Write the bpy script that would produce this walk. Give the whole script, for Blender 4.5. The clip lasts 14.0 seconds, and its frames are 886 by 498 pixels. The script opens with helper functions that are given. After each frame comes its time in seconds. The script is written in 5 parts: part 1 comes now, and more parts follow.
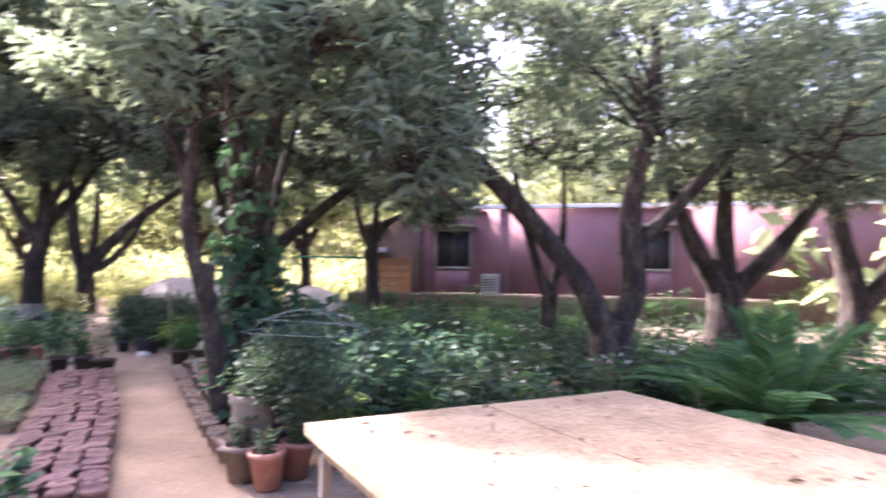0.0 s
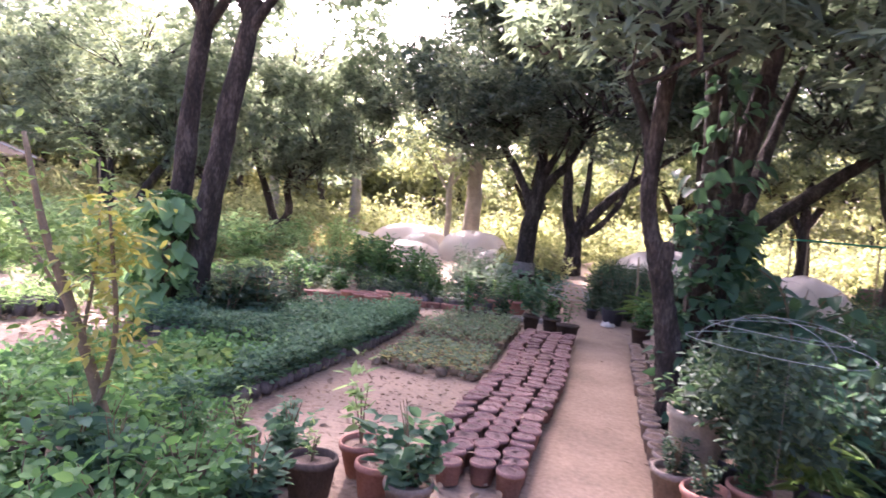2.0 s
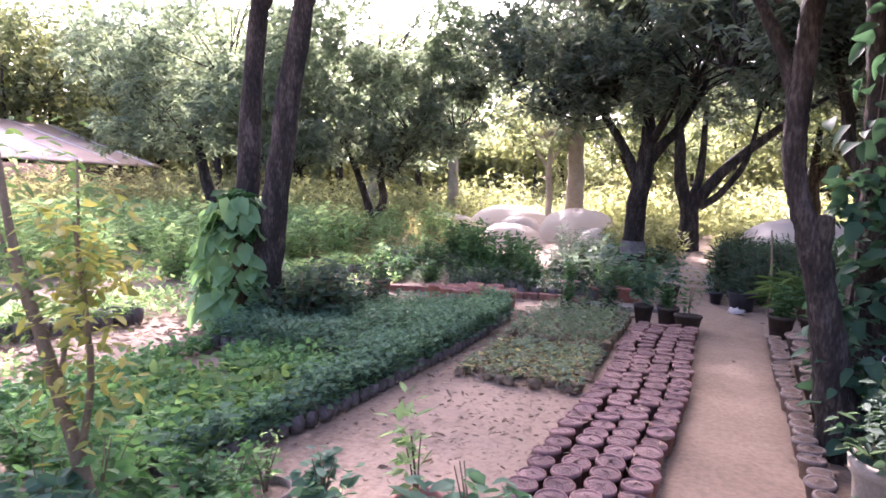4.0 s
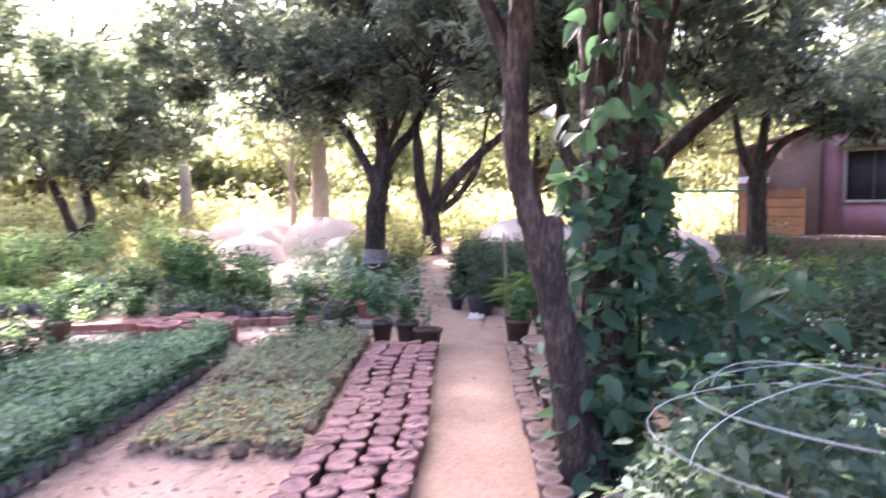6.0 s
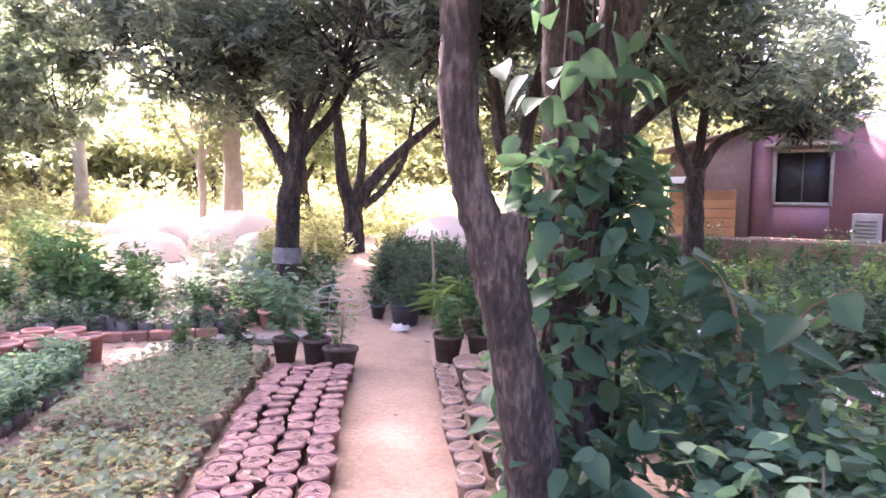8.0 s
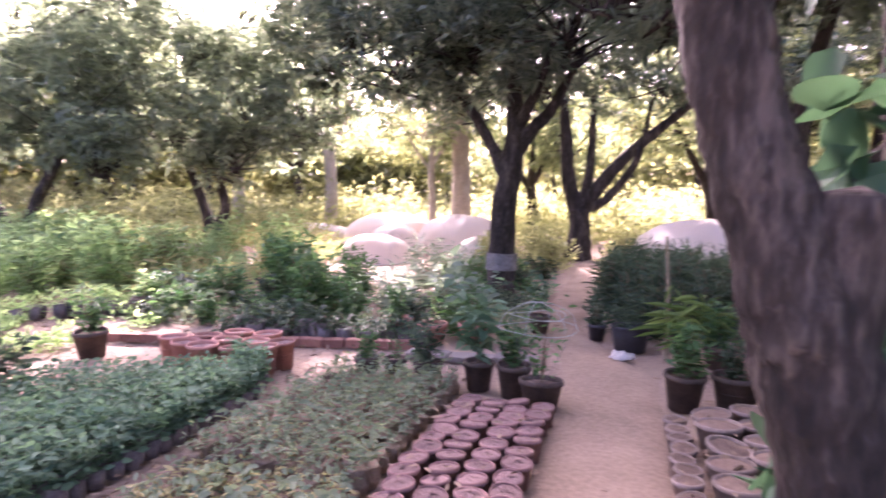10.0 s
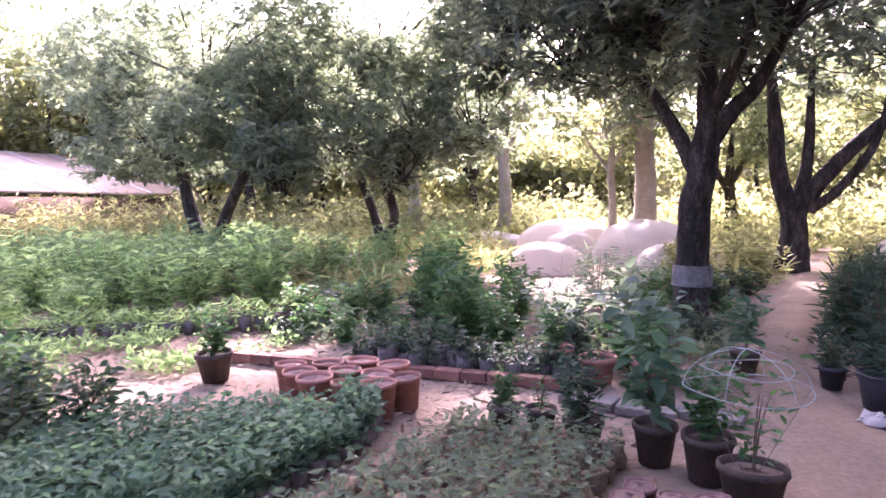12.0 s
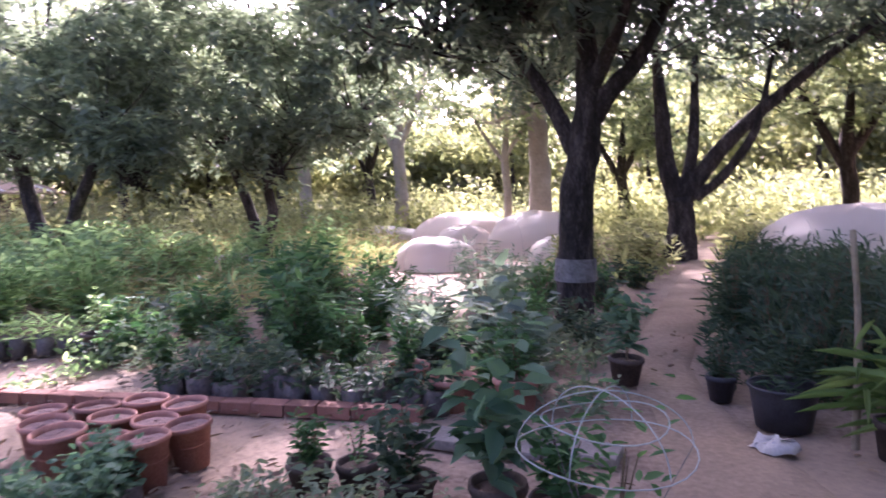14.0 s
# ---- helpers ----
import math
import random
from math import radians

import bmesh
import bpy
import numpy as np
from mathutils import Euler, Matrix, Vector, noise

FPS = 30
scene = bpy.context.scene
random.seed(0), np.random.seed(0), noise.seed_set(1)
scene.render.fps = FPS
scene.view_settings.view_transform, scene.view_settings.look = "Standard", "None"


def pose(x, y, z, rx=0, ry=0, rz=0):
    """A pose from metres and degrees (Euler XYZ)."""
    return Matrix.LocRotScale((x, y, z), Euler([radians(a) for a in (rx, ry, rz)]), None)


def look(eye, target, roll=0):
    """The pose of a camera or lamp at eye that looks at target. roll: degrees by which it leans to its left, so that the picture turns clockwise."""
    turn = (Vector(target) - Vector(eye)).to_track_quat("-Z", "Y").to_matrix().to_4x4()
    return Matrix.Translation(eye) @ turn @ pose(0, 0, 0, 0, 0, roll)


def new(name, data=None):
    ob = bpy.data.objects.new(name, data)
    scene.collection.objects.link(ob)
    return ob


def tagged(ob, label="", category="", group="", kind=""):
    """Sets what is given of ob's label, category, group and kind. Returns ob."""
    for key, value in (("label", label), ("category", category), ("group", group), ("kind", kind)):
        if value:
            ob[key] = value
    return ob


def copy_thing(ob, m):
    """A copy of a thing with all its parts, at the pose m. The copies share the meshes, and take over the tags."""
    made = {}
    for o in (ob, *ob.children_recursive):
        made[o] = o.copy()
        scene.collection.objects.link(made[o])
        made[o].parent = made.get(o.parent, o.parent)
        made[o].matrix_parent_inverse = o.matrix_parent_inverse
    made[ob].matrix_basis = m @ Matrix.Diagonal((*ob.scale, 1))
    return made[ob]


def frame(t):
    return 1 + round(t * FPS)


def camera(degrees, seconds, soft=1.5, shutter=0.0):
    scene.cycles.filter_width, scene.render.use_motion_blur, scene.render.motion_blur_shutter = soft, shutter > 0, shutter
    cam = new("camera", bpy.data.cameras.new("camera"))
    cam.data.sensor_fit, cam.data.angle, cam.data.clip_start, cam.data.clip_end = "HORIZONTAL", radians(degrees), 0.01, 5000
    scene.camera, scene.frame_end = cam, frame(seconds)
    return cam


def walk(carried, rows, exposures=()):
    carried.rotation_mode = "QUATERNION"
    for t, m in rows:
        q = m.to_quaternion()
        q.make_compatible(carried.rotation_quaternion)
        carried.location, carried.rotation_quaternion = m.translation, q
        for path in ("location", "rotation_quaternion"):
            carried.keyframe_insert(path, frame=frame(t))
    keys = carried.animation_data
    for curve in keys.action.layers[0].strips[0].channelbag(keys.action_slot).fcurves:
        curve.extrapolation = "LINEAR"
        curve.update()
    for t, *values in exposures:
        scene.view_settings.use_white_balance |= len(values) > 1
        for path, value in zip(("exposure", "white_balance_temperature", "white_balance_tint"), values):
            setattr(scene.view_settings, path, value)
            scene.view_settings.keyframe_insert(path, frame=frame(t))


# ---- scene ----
cam = camera(70.0, 14.0, soft=1.65, shutter=0.4)
PATH = [
    (0, (-0.401, -2.063, 1.466), (0.534, -0.296, 1.526), 0.7),
    (0.5, (-0.324, -1.752, 1.463), (0.121, 0.198, 1.443), 3.4),
    (1, (-0.211, -1.467, 1.502), (-0.103, 0.529, 1.438), 3.5),
    (1.5, (-0.161, -1.39, 1.522), (-0.404, 0.593, 1.415), 6.1),
    (2, (-0.079, -1.237, 1.515), (-0.564, 0.7, 1.411), 5.4),
    (2.5, (-0.15, -0.935, 1.521), (-0.814, 0.948, 1.412), 5.0),
    (2.7, (-0.164, -0.839, 1.533), (-0.912, 1.011, 1.405), 2.5),
    (4.8, (-0.119, 0.047, 1.561), (-0.924, 1.861, 1.315), 1.3),
    (5, (-0.107, 0.146, 1.557), (-0.896, 1.958, 1.246), 0.4),
    (5.5, (-0.067, 0.493, 1.548), (-0.46, 2.44, 1.31), -2.3),
    (6, (-0.038, 0.81, 1.553), (-0.102, 2.803, 1.404), -0.5),
    (6.5, (0.034, 1.184, 1.552), (0.236, 3.173, 1.493), 1.2),
    (7, (0.017, 1.453, 1.533), (0.203, 3.439, 1.384), 3.6),
    (7.2, (-0.002, 1.572, 1.538), (0.227, 3.552, 1.369), 2.0),
    (9.3, (0.062, 2.542, 1.473), (0.022, 4.54, 1.388), 0.1),
    (9.5, (0.095, 2.707, 1.464), (-0.04, 4.701, 1.39), 1.2),
    (10, (0.112, 3.034, 1.458), (-0.436, 4.951, 1.31), 0.4),
    (10.5, (0.0, 3.317, 1.437), (-0.872, 5.112, 1.314), -0.3),
    (11, (-0.033, 3.613, 1.4), (-1.107, 5.291, 1.22), -2.8),
    (11.5, (-0.023, 3.934, 1.397), (-1.115, 5.601, 1.224), -1.1),
    (12, (-0.08, 4.249, 1.423), (-1.15, 5.934, 1.301), -1.0),
    (12.5, (-0.122, 4.491, 1.393), (-1.259, 6.127, 1.215), -4.4),
    (13, (-0.096, 4.843, 1.357), (-1.281, 6.442, 1.154), -0.7),
    (13.5, (-0.076, 5.139, 1.346), (-1.086, 6.862, 1.24), 1.1),
    (14, (-0.093, 5.426, 1.365), (-0.915, 7.244, 1.22), -2.0),
]
EXPOSURES = [(0.0, 3.05, 5850, 35), (1.2, 3.05, 5850, 35), (2.5, 2.7, 5950, 42), (5.0, 2.9, 5650, 34), (5.6, 3.4, 5800, 38), (6.2, 3.7, 5900, 42), (7.2, 4.0, 6150, 45), (9.5, 3.75, 6100, 53), (10.4, 3.1, 6000, 53), (11.0, 3.1, 5850, 52), (13.0, 3.05, 5800, 49), (14.0, 2.6, 5550, 45)]
walk(cam, [(t, look(eye, target, roll)) for t, eye, target, roll in PATH], EXPOSURES)

# ---- world, sun ----
SUN_AZ, SUN_EL = -27.0, 36.0  # degrees from +y towards +x, and above the horizon
world = bpy.data.worlds.new("world")
scene.world = world
world.use_nodes = True
wn = world.node_tree.nodes
sky = wn.new("ShaderNodeTexSky")
sky.sky_type, sky.sun_disc = "NISHITA", False
sky.sun_elevation, sky.sun_rotation = radians(SUN_EL), radians(SUN_AZ)
sky.dust_density, sky.air_density, sky.ozone_density = 7.0, 0.7, 0.6
wn["Background"].inputs["Strength"].default_value = 0.15
world.node_tree.links.new(sky.outputs["Color"], wn["Background"].inputs["Color"])
sun = new("sun", bpy.data.lights.new("sun", "SUN"))
sun.data.energy, sun.data.angle, sun.data.color = 4.4, radians(2.5), (1.0, 0.9, 0.78)
toward = Vector((math.sin(radians(SUN_AZ)) * math.cos(radians(SUN_EL)), math.cos(radians(SUN_AZ)) * math.cos(radians(SUN_EL)), math.sin(radians(SUN_EL))))
sun.matrix_world = look(toward * 60, (0, 0, 0))


# ---- materials ----
def material(name, low, high, rough=0.8, scale=6.0, fine=60.0, bump=0.3, metal=0.0, piece=0.0, third=None, specular=0.3, coords="Object", stretch=1.0, hard=0.2):
    """Two-scale noise between two colours, fine relief, and a shift from piece to piece."""
    m = bpy.data.materials.new(name)
    m.use_nodes = True
    nt = m.node_tree
    nodes, link = nt.nodes, nt.links.new
    bsdf = nodes["Principled BSDF"]
    place = nodes.new("ShaderNodeTexCoord")
    big, small = nodes.new("ShaderNodeTexNoise"), nodes.new("ShaderNodeTexNoise")
    big.inputs["Scale"].default_value, big.inputs["Detail"].default_value = scale, 5
    small.inputs["Scale"].default_value, small.inputs["Detail"].default_value = fine, 4
    fit_to = nodes.new("ShaderNodeMapping")
    fit_to.inputs["Scale"].default_value = (1, 1, stretch)
    link(place.outputs[coords], fit_to.inputs["Vector"])
    for n in (big, small):
        link(fit_to.outputs["Vector"], n.inputs["Vector"])
    ramp = nodes.new("ShaderNodeValToRGB")
    ramp.color_ramp.elements[0].position, ramp.color_ramp.elements[1].position = 0.5 - hard, 0.5 + hard
    ramp.color_ramp.elements[0].color, ramp.color_ramp.elements[1].color = (*low, 1), (*high, 1)
    if third:
        e = ramp.color_ramp.elements.new(0.5)
        e.color = (*third, 1)
    add = nodes.new("ShaderNodeMath")
    add.operation = "MULTIPLY_ADD"
    link(small.outputs["Fac"], add.inputs[0])
    add.inputs[1].default_value = 0.45
    mix = nodes.new("ShaderNodeMath")
    mix.operation = "MULTIPLY_ADD"
    link(big.outputs["Fac"], mix.inputs[0])
    mix.inputs[1].default_value, mix.inputs[2].default_value = 0.55, 0.0
    link(mix.outputs[0], add.inputs[2])
    link(add.outputs[0], ramp.inputs["Fac"])
    colour = ramp.outputs["Color"]
    if piece:
        info = nodes.new("ShaderNodeObjectInfo")
        hsv = nodes.new("ShaderNodeHueSaturation")
        span = nodes.new("ShaderNodeMapRange")
        span.inputs["To Min"].default_value, span.inputs["To Max"].default_value = 1 - piece, 1 + piece
        link(info.outputs["Random"], span.inputs["Value"])
        link(span.outputs["Result"], hsv.inputs["Value"])
        link(colour, hsv.inputs["Color"])
        colour = hsv.outputs["Color"]
    link(colour, bsdf.inputs["Base Color"])
    bsdf.inputs["Roughness"].default_value, bsdf.inputs["Metallic"].default_value = rough, metal
    bsdf.inputs["Specular IOR Level"].default_value = specular
    if bump:
        b = nodes.new("ShaderNodeBump")
        b.inputs["Strength"].default_value, b.inputs["Distance"].default_value = bump, 0.03
        link(add.outputs[0], b.inputs["Height"])
        link(b.outputs["Normal"], bsdf.inputs["Normal"])
    return m


def leaf_material(name, dark, light, through_=0.45, rough=0.45, glow=1.6, haze_grey=0.12):
    """Leaves: a glossy blade that lets part of the light through; each leaf has its own shade, greyed to put haze into
    the colour.
    """
    # Mixing towards grey stands in for haze over the foliage.
    dark, light = ([c * (1 - haze_grey) + haze_grey * (0.3 * k[0] + 0.5 * k[1] + 0.2 * k[2]) for c in k] for k in (dark, light))
    m = bpy.data.materials.new(name)
    m.use_nodes = True
    nt = m.node_tree
    nodes, link = nt.nodes, nt.links.new
    bsdf = nodes["Principled BSDF"]
    geo, ramp = nodes.new("ShaderNodeNewGeometry"), nodes.new("ShaderNodeValToRGB")
    ramp.color_ramp.elements[0].color, ramp.color_ramp.elements[1].color = (*dark, 1), (*light, 1)
    link(geo.outputs["Random Per Island"], ramp.inputs["Fac"])
    link(ramp.outputs["Color"], bsdf.inputs["Base Color"])
    bsdf.inputs["Roughness"].default_value = rough
    bsdf.inputs["Specular IOR Level"].default_value = 0.22
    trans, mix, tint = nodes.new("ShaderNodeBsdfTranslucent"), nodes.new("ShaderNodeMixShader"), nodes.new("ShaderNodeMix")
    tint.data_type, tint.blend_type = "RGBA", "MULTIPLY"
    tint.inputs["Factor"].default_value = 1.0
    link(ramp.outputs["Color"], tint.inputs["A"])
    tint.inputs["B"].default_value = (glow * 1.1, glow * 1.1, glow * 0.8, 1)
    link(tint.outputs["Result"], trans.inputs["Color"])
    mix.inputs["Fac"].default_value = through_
    link(bsdf.outputs[0], mix.inputs[1])
    link(trans.outputs[0], mix.inputs[2])
    link(mix.outputs[0], nodes["Material Output"].inputs["Surface"])
    return m


M_DIRT = material("dry_earth", (0.17, 0.115, 0.08), (0.33, 0.24, 0.17), 0.95, 0.9, 25, 0.6, third=(0.27, 0.2, 0.145), hard=0.15)
M_PATH = material("trodden_earth", (0.19, 0.135, 0.092), (0.33, 0.24, 0.168), 0.95, 1.6, 30, 0.6, hard=0.15)
M_SOIL = material("potting_soil", (0.11, 0.075, 0.055), (0.24, 0.17, 0.125), 0.95, 20, 120, 0.8, piece=0.25)
M_CLAY = material("terracotta", (0.24, 0.105, 0.078), (0.42, 0.22, 0.165), 0.85, 9, 70, 0.25, piece=0.22)
M_MAUVE = material("weathered_clay", (0.165, 0.085, 0.074), (0.33, 0.2, 0.175), 0.9, 12, 80, 0.3, piece=0.22)
M_OLDPOT = material("grey_weathered_clay", (0.13, 0.1, 0.08), (0.31, 0.24, 0.2), 0.9, 9, 60, 0.3, piece=0.2)
M_DARKPOT = material("dark_clay", (0.035, 0.027, 0.022), (0.12, 0.085, 0.065), 0.85, 9, 60, 0.3, piece=0.2)
M_CEMENT = material("cement", (0.15, 0.125, 0.1), (0.3, 0.255, 0.2), 0.9, 8, 60, 0.25)
M_BAG = material("black_plastic_bag", (0.06, 0.05, 0.05), (0.17, 0.145, 0.13), 0.6, 14, 60, 0.3, piece=0.3)
M_BAGTOP = material("earthy_bag", (0.14, 0.098, 0.064), (0.31, 0.23, 0.15), 0.85, 14, 70, 0.4, piece=0.3)
M_BLACK = material("black_plastic", (0.018, 0.018, 0.022), (0.05, 0.05, 0.058), 0.5, 8, 60, 0.1)
M_BARK = material("bark", (0.015, 0.012, 0.01), (0.105, 0.084, 0.07), 0.95, 9, 55, 1.0, third=(0.036, 0.028, 0.023), stretch=0.3, hard=0.13)
M_PALEBARK = material("pale_bark", (0.22, 0.19, 0.15), (0.42, 0.37, 0.31), 0.95, 3, 22, 0.6)
M_TWIG = material("twig", (0.1, 0.075, 0.045), (0.2, 0.15, 0.09), 0.9, 10, 60, 0.3)
M_BRICK = material("brick", (0.16, 0.075, 0.055), (0.29, 0.145, 0.105), 0.9, 9, 70, 0.4, piece=0.25)
M_WALL = material("pink_plaster", (0.22, 0.115, 0.13), (0.34, 0.185, 0.21), 0.85, 0.8, 14, 0.2)
M_BROWN = material("brown_plaster", (0.15, 0.095, 0.075), (0.25, 0.165, 0.13), 0.9, 0.8, 14, 0.3)
M_WHITE = material("white_paint", (0.68, 0.66, 0.63), (0.82, 0.8, 0.78), 0.6, 3, 30, 0.1)
M_WOOD = material("orange_wood", (0.3, 0.14, 0.06), (0.48, 0.25, 0.12), 0.7, 3, 30, 0.3, piece=0.2)
M_BOARD = material("pale_board", (0.18, 0.125, 0.075), (0.38, 0.285, 0.185), 0.8, 2.6, 30, 0.3, hard=0.14)
M_STEEL = material("painted_steel", (0.12, 0.11, 0.1), (0.24, 0.22, 0.2), 0.55, 8, 60, 0.1, metal=0.4)
M_WIRE = material("pale_wire", (0.22, 0.25, 0.24), (0.36, 0.4, 0.38), 0.6, 8, 60, 0.1)
M_BAMBOO = material("dry_stick", (0.18, 0.14, 0.09), (0.33, 0.27, 0.18), 0.8, 8, 40, 0.3)
M_CLOTH = material("pale_cloth", (0.36, 0.33, 0.3), (0.58, 0.54, 0.5), 0.95, 9, 60, 0.3)
M_LIME = material("whitewash", (0.07, 0.062, 0.055), (0.3, 0.28, 0.26), 0.9, 9, 40, 0.6)
M_STONE = material("grey_stone", (0.24, 0.22, 0.2), (0.42, 0.39, 0.36), 0.9, 6, 50, 0.5, piece=0.2)
M_SLAB = material("weathered_slab", (0.13, 0.115, 0.1), (0.27, 0.24, 0.21), 0.95, 6, 50, 0.5)
M_GREENNET = material("green_net", (0.02, 0.2, 0.13), (0.04, 0.3, 0.2), 0.7, 6, 50, 0.2)
M_LITTER = material("dry_leaf", (0.13, 0.09, 0.058), (0.34, 0.245, 0.16), 0.8, 3, 20, 0.0)
M_SHEET = leaf_material("translucent_sheet", (0.6, 0.55, 0.49), (0.72, 0.67, 0.6), 0.5, 0.5, 1.0)
tint_node = [n for n in M_SHEET.node_tree.nodes if n.bl_idname == "ShaderNodeMix"][0]
tint_node.inputs["B"].default_value = (1.0, 0.97, 0.94, 1)
M_ROOF = material("sheet_roof", (0.42, 0.32, 0.27), (0.58, 0.46, 0.4), 0.95, 0.6, 12, 0.2, specular=0.05)
M_DRYSOIL = material("dry_pink_soil", (0.13, 0.08, 0.07), (0.3, 0.195, 0.17), 0.95, 14, 90, 0.8, piece=0.22)
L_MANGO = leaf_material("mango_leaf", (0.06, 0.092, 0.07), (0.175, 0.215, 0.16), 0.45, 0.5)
# Lit copy of the mango leaf: front light is put into its paler colour.
L_MANGO_LIT = leaf_material("mango_leaf_lit", (0.1, 0.14, 0.105), (0.2, 0.25, 0.185), 0.55, 0.6, 1.6)
# Distant leaves: sunshine and haze are put into these three paler colours.
L_FAR = leaf_material("sunlit_far_leaf", (0.135, 0.155, 0.07), (0.29, 0.3, 0.145), 0.6, 0.6, 1.55)
L_HAZE = leaf_material("hazy_thicket_leaf", (0.125, 0.14, 0.07), (0.26, 0.27, 0.135), 0.5, 0.7, 1.4)
L_MIDFAR = leaf_material("hazy_mid_leaf", (0.1, 0.135, 0.075), (0.25, 0.285, 0.16), 0.55, 0.6)
L_SHRUB = leaf_material("shrub_leaf", (0.026, 0.085, 0.03), (0.09, 0.2, 0.066), 0.4, 0.6)
L_BRIGHT = leaf_material("bright_leaf", (0.045, 0.13, 0.04), (0.15, 0.3, 0.095), 0.42, 0.6)
# Dark foliage, taken darker still to hold bed shade and edge vignetting.
L_DARK = leaf_material("dark_shaded_leaf", (0.018, 0.046, 0.027), (0.075, 0.12, 0.07), 0.35, 0.68)
L_SEED = leaf_material("seedling_leaf", (0.04, 0.105, 0.062), (0.12, 0.22, 0.13), 0.4, 0.65)
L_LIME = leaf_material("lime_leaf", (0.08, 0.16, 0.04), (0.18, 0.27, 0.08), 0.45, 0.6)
L_VINE = leaf_material("vine_leaf", (0.016, 0.06, 0.034), (0.07, 0.155, 0.085), 0.38, 0.5)
L_SAGE = leaf_material("sage_leaf", (0.09, 0.14, 0.085), (0.21, 0.26, 0.16), 0.4, 0.6)
L_HEART = leaf_material("heart_leaf", (0.1, 0.22, 0.08), (0.24, 0.4, 0.17), 0.4, 0.5)
L_YELLOW = leaf_material("yellow_leaf", (0.17, 0.2, 0.035), (0.4, 0.36, 0.08), 0.45)
L_WEED = leaf_material("weed_leaf", (0.11, 0.2, 0.08), (0.28, 0.4, 0.18), 0.55, 0.7)
L_GRASS = leaf_material("dry_grass", (0.19, 0.175, 0.075), (0.38, 0.34, 0.16), 0.45, 0.7)
L_OLEANDER = leaf_material("grey_blue_leaf", (0.11, 0.17, 0.13), (0.24, 0.31, 0.25), 0.45, 0.6)
L_FLOWER = leaf_material("white_flower", (0.7, 0.7, 0.66), (0.85, 0.85, 0.8), 0.3, 0.6, 1.0)


# ---- builders ----
rng = np.random.default_rng(7)


def raw_mesh(name, verts, faces, mat, smooth=False):
    """A mesh from arrays: verts (n, 3), faces (m, k), all with the same k corners."""
    verts, faces = np.asarray(verts, np.float32), np.asarray(faces, np.int32)
    me = bpy.data.meshes.new(name)
    me.vertices.add(len(verts))
    me.vertices.foreach_set("co", verts.ravel())
    me.loops.add(faces.size)
    me.loops.foreach_set("vertex_index", faces.ravel())
    me.polygons.add(len(faces))
    me.polygons.foreach_set("loop_start", np.arange(0, faces.size, faces.shape[1], dtype=np.int32))
    me.update(calc_edges=True)
    me.materials.append(mat)
    if smooth:
        me.polygons.foreach_set("use_smooth", np.ones(len(faces), bool))
    return me


def holder(name, place, label, category, group="", kind=""):
    ob = new(name)
    ob.location = place
    ob.empty_display_size = 0.1
    return tagged(ob, label, category, group, kind)


def part_mesh(name, me, parent, label="", at=(0, 0, 0)):
    ob = new(name, me)
    ob.parent = parent
    ob.location = at
    return tagged(ob, label, kind="stuff" if name in ("seedling", "foliage", "crown", "branchwork", "inner_foliage", "inner_leaves", "blossom", "frond") else "")


def unit(v):
    return v / np.maximum(np.linalg.norm(v, axis=-1, keepdims=True), 1e-9)


def blades(pos, way, length, width, fold=0.12, droop=0.12, full=True):
    """Leaves folded along the midrib: rounded with four triangles, or plain and pointed with two."""
    n = len(pos)
    length = np.broadcast_to(np.asarray(length, float), (n,))[:, None]
    width = np.broadcast_to(np.asarray(width, float), (n,))[:, None]
    way = unit(way)
    side = unit(np.cross(way, unit(rng.normal(size=(n, 3)) * 0.45 + (0, 0, 1))))
    up = np.cross(side, way)
    if full:
        drop = np.array((0, 0, 1)) * length * droop
        v = np.empty((n, 6, 3))
        v[:, 0] = pos
        v[:, 3] = pos + way * length - drop
        for k, s, w in ((1, 0.3, 0.47), (2, 0.66, 0.39), (4, 0.66, -0.39), (5, 0.3, -0.47)):
            v[:, k] = pos + way * length * s + side * width * w + up * width * fold - drop * s * s
        f = np.arange(n)[:, None, None] * 6 + np.array([[0, 1, 2], [0, 2, 3], [0, 3, 4], [0, 4, 5]])
        return v.reshape(-1, 3), f.reshape(-1, 3)
    v = np.empty((n, 4, 3))
    v[:, 0] = pos
    v[:, 1] = pos + way * length * 0.45 + side * width / 2 + up * width * fold
    v[:, 2] = pos + way * length - np.array((0, 0, 1)) * length * droop
    v[:, 3] = pos + way * length * 0.45 - side * width / 2 + up * width * fold
    base = np.arange(n)[:, None, None] * 4
    f = base + np.array([[0, 1, 2], [0, 2, 3]])
    return v.reshape(-1, 3), f.reshape(-1, 3)


def stack(pieces):
    """Joins (verts, faces) arrays."""
    vs, fs, k = [], [], 0
    for v, f in pieces:
        vs.append(np.asarray(v))
        fs.append(np.asarray(f) + k)
        k += len(v)
    return np.concatenate(vs), np.concatenate(fs)


def smooth_line(points, steps=4):
    p = np.asarray(points, float)
    q = np.vstack([2 * p[0] - p[1], p, 2 * p[-1] - p[-2]])
    out = []
    for i in range(1, len(q) - 2):
        for s in np.arange(steps) / steps:
            a, b, c, d = q[i - 1 : i + 3]
            out.append(0.5 * (2 * b + (c - a) * s + (2 * a - 5 * b + 4 * c - d) * s * s + (3 * b - a - 3 * c + d) * s**3))
    return np.array(out + [q[-2]])


